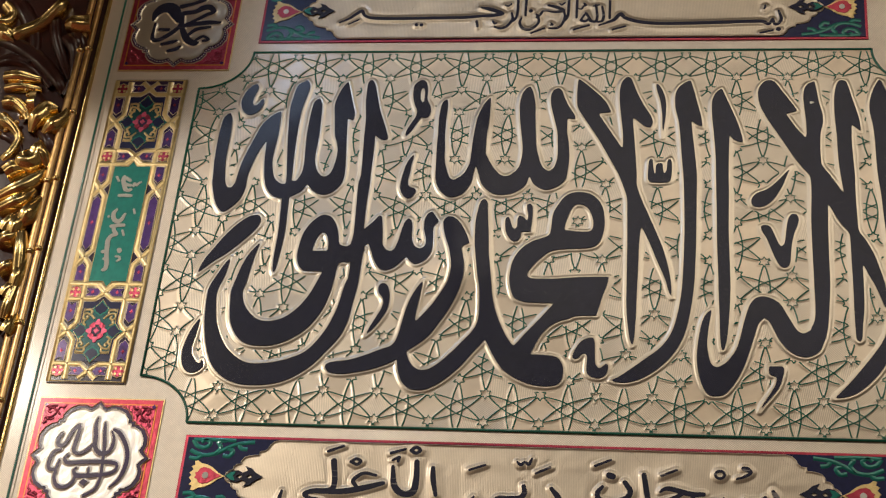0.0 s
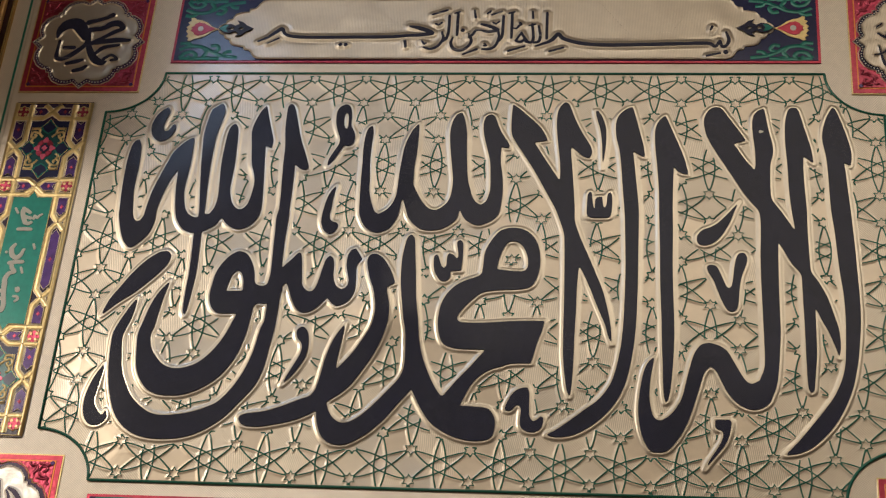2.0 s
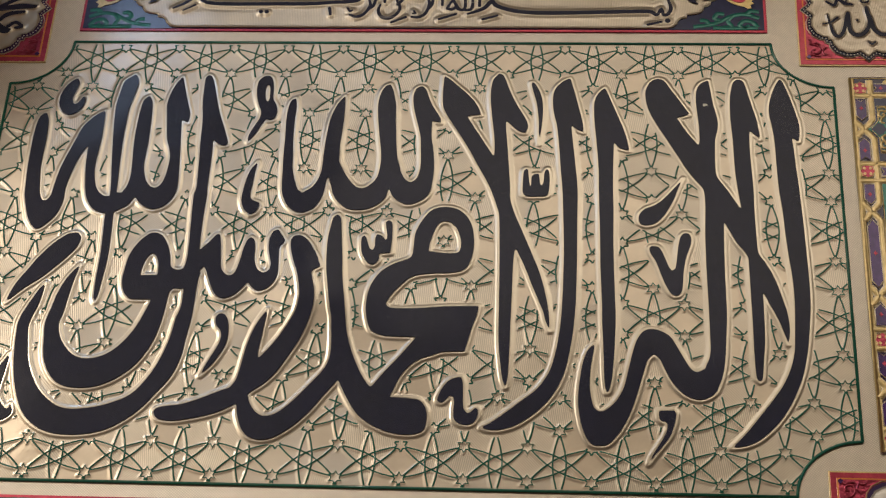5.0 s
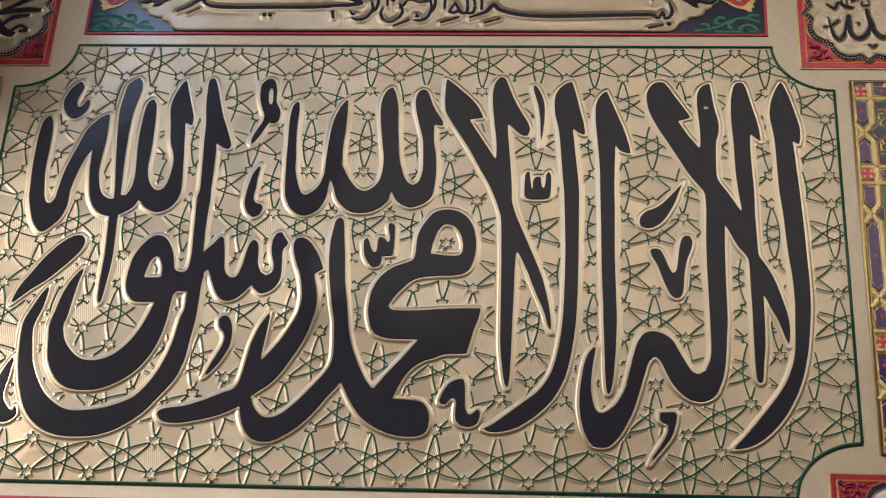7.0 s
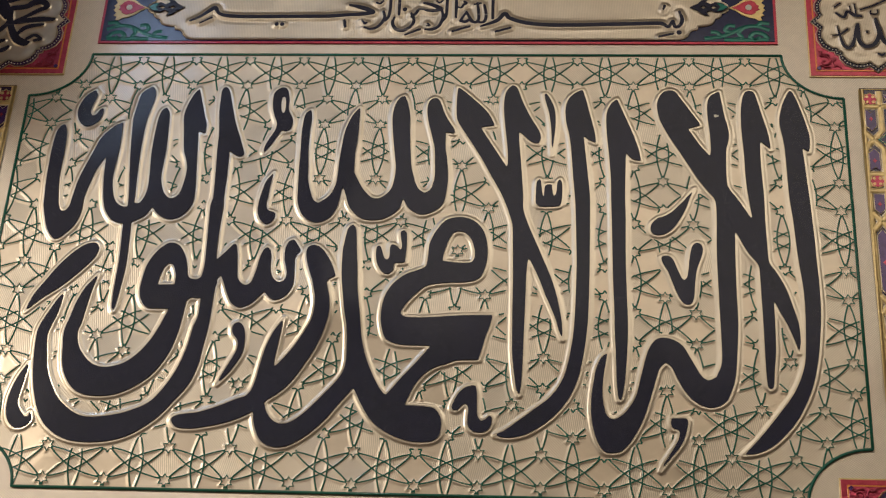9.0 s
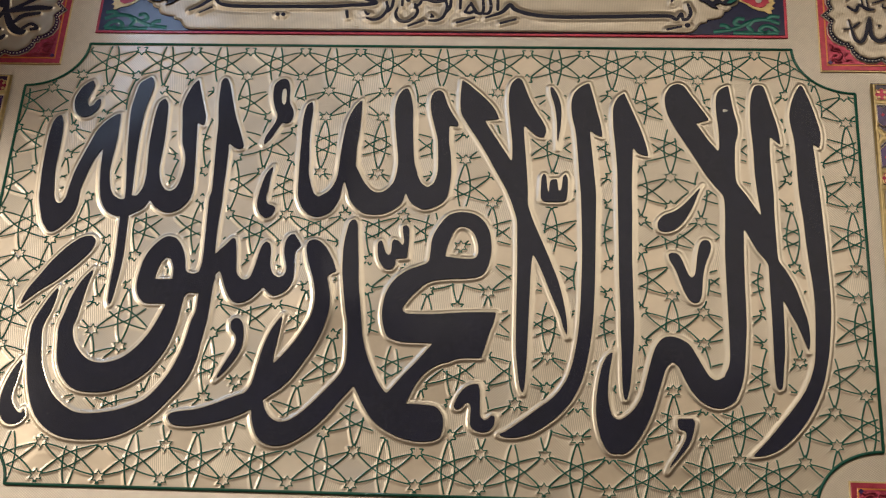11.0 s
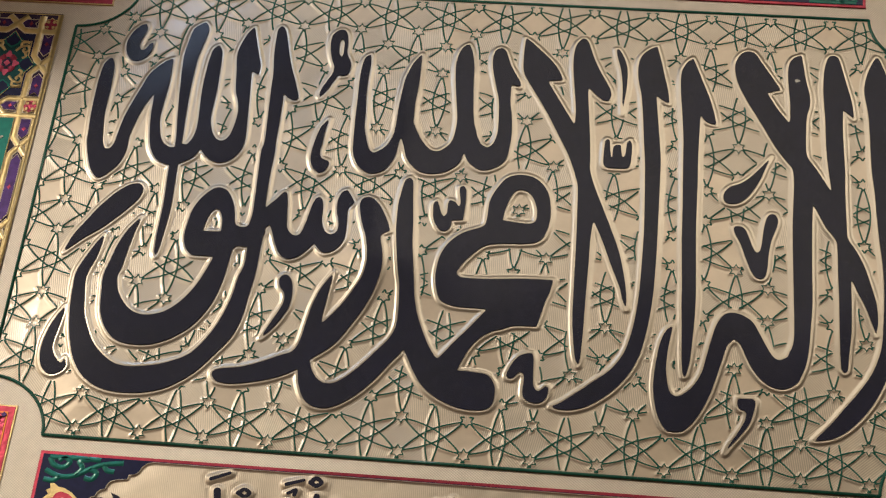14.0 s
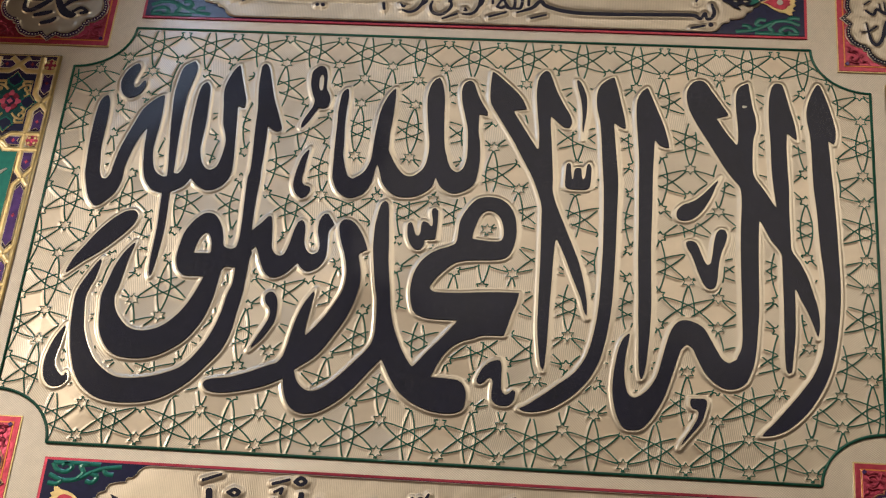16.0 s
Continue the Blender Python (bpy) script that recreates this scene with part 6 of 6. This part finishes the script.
def carved(name, stroke, mat, base, rise, label, mirror=False, ridge=0.0):
    """A carved leaf or scroll: a tapering swelling sweep with a crease along its back."""
    p = stroke[1]
    d = np.gradient(p[:, :2], axis=0)
    d = d / (np.linalg.norm(d, axis=1, keepdims=True) + 1e-9)
    s = np.stack([-d[:, 1], d[:, 0]], 1)
    section = [(-1, 0), (-0.88, 0.55), (-0.55, 0.9), (-0.12, 1.0), (0.05, 0.78), (0.3, 0.95), (0.7, 0.72), (0.92, 0.4), (1, 0)]
    V, F, n = [], [], len(section)
    for i in range(len(p)):
        r = p[i, 2] * 1.9
        for a, b in section:
            u, v = p[i, 0] + s[i, 0] * a * r, p[i, 1] + s[i, 1] * a * r
            V.append((-u if mirror else u, v, base + b * min(r * rise, 9) + (1.2 * math.sin(i * 0.35) if b else -4)))
    for i in range(len(p) - 1):
        for k in range(n - 1):
            F.append((i * n + k, i * n + k + 1, (i + 1) * n + k + 1, (i + 1) * n + k))
    part(name, V, F, mat, gilded, label)


GILT_LEAVES = []
GILT_LEAVES.append(pen((-392.1, 153.4, 3.4), (-385, 158.9, 3.1), (-373.4, 168, 3.1), (-363.7, 179.2, 3.1), (-360.7, 186.7, 2.7)))
GILT_LEAVES.append(pen((-354.4, 164.1, 2.7), (-345.5, 165, 4.2), (-336.8, 166.7, 4.6)))
GILT_LEAVES.append(pen((-390.6, 117.9, 2.6), (-377.2, 117.8, 2.6), (-363.6, 116.9, 1.3)))
GILT_LEAVES.append(pen((-388.3, 108.1, 1.9), (-373.7, 108.9, 1.8), (-361.7, 108.4, 1.1)))
GILT_LEAVES.append(pen((-366.2, 95.69, 5.5), (-361.1, 95.68, 4.7)))
GILT_LEAVES.append(pen((-361.1, 69.72, 1.1), (-358.3, 80.04, 3.6), (-353.1, 89.57, 4), (-345.2, 90.43, 0.91)))
GILT_LEAVES.append(pen((-352.7, 68.03, 1.1), (-345.5, 74.88, 3.2), (-339.5, 84.36, 2.5), (-338.4, 90.42, 0.72)))
GILT_LEAVES.append(pen((-365, 48.51, 1.8), (-358.4, 45.19, 4.9), (-352.9, 49.4, 4.4), (-351.6, 57.83, 2.5), (-354.8, 61.21, 0.89)))
GILT_LEAVES.append(pen((-372.1, 14.53, 2.4), (-356.9, 22.83, 3.1), (-348.8, 31.11, 2.8), (-343.8, 38.92, 0.52)))
GILT_LEAVES.append(pen((-369.8, 4.803, 2.4), (-355.9, 12.22, 2.9), (-348.4, 22.89, 1.4)))
GILT_LEAVES.append(pen((-351.9, -11.04, 1), (-347.1, 1.803, 3.4), (-340.3, 20.01, 0.69)))
GILT_LEAVES.append(pen((-412.2, 170.3, 3.9), (-402.3, 167.4, 3.1), (-398.1, 175.8, 2.7), (-404.5, 183.4, 2.3)))
GILT_LEAVES.append(pen((-404.9, 159.1, 5), (-394.4, 153.4, 3.4), (-389, 149.7, 1.9)))
GILT_LEAVES.append(pen((-385.4, 95.72, 2.9), (-376.2, 93.95, 2.6), (-368.7, 86.97, 2.2), (-365.6, 80.03, 1.1)))
GILT_LEAVES.append(pen((-384.7, 80.03, 3.6), (-374.3, 73.13, 2.2), (-369.4, 64.58, 1.8), (-372, 51.01, 1.8), (-376.7, 45.94, 1.8)))
GILT_LEAVES.append(pen((-371, 34.28, 3.5), (-363.6, 39.32, 3.2), (-355.3, 41.03, 1.8)))
GILT_LEAVES.append(pen((-356.1, -17.43, 2.4), (-353, -6.27, 3.1), (-347.5, 6.632, 1.4)))
GILT_LEAVES.append(pen((-362.8, -12.75, 2.7), (-358, -3.125, 2.4), (-352.1, 8.205, 1)))
GILT_LEAVES.append(pen((-354.8, 57.82, 2.1), (-347.1, 49.43, 2.5), (-343.1, 41.09, 0.88)))
GILT_LEAVES.append(pen((-348.6, -13.22, 2.2), (-345.8, -30.06, 2.7), (-344.6, -49.94, 2.5), (-345.6, -67.88, 2.1), (-347.3, -79.17, 1.4)))
GILT_LEAVES.append(pen((-358.7, -43.57, 1.8), (-352.4, -38.49, 2.1), (-347.3, -31.75, 0.89)))
GILT_LEAVES.append(pen((-364.2, -20.2, 2.2), (-356, -16.71, 2.9), (-347.9, -6.388, 0.91)))
GILT_LEAVES.append(pen((-343.3, -90.22, 2.7), (-340.8, -82.23, 2.1), (-339.7, -74.21, 1)))
GILT_LEAVES.append(pen((-345.3, -56.5, 2.1), (-343.5, -44.98, 2.5), (-341.4, -28.32, 0.9)))
GILT_LEAVES.append(pen((-351.1, -63.12, 2.5), (-347.1, -54.9, 2.1), (-346.1, -46.67, 1.1)))
UMBER_LEAVES = []
UMBER_LEAVES.append(pen((-408.6, 156.3, 2.9), (-384.6, 145, 3.5), (-366.6, 132.1, 3.5), (-350.7, 114.1, 2.5), (-345.9, 105.2, 0.92)))
UMBER_LEAVES.append(pen((-366.5, 176.5, 2.3), (-360.9, 154.1, 2.5), (-352, 133.9, 2.2), (-344.1, 117.6, 0.93)))
UMBER_LEAVES.append(pen((-359.3, 46.58, 2.1), (-350.3, 58.45, 2.7), (-344.6, 79.01, 1.5)))
UMBER_LEAVES.append(pen((-380.5, 38.07, 2.4), (-367.6, 44.86, 2.4), (-348.1, 48.32, 1.2)))
UMBER_LEAVES.append(pen((-350.7, 163.2, 1.6), (-341.9, 150.2, 2.8), (-341.5, 133.8, 1.6)))
UMBER_LEAVES.append(pen((-401.6, 192.1, 3), (-388.8, 176.7, 3.6), (-377.6, 154.2, 3.2), (-374.2, 132.2, 1.9)))
UMBER_LEAVES.append(pen((-353.7, 155.8, 2.9), (-344.9, 142.9, 2.5), (-343.3, 121.2, 1.6), (-345.5, 103.5, 0.92)))
UMBER_LEAVES.append(pen((-353.4, 72.11, 2.7), (-344.5, 58.47, 2.4), (-343.4, 46.67, 1.2)))
UMBER_LEAVES.append(pen((-402.9, 132.3, 2.5), (-388.2, 134.1, 3.2), (-371.8, 128.5, 2.5), (-355.9, 110.6, 1.2)))
UMBER_LEAVES.append(pen((-388.6, 72.03, 2.4), (-371.9, 63.49, 2.1), (-364.8, 51.61, 1.2)))
for mirror in (False, True):
    for st in GILT_LEAVES:
        carved("carved_leaf", st, gilt, 8, 1.3, "bright gilded carved leaf", mirror)
    for st in UMBER_LEAVES:
        carved("carved_scroll", st, umber, 6, 0.9, "dark umber carved scroll", mirror)
    V, F = [], []
    for k in range(15):
        a = radians(75 - 11 * k)
        cu, cv, r = -392 + 24 * math.cos(a), 92 + 26 * math.sin(a), 1.9
        b0 = len(V)
        for i in range(5):
            th = math.pi / 2 * i / 4
            V += [((-1 if mirror else 1) * (cu + r * math.cos(th) * math.cos(q)), cv + r * math.cos(th) * math.sin(q), 11 + r * math.sin(th)) for q in np.arange(8) * math.pi / 4]
        for i in range(4):
            F += [(b0 + i * 8 + q, b0 + i * 8 + (q + 1) % 8, b0 + i * 8 + 8 + (q + 1) % 8, b0 + i * 8 + 8 + q) for q in range(8)]
    part("bead_row", V, F, gilt, gilded, "curved row of gilded beads", "stuff")
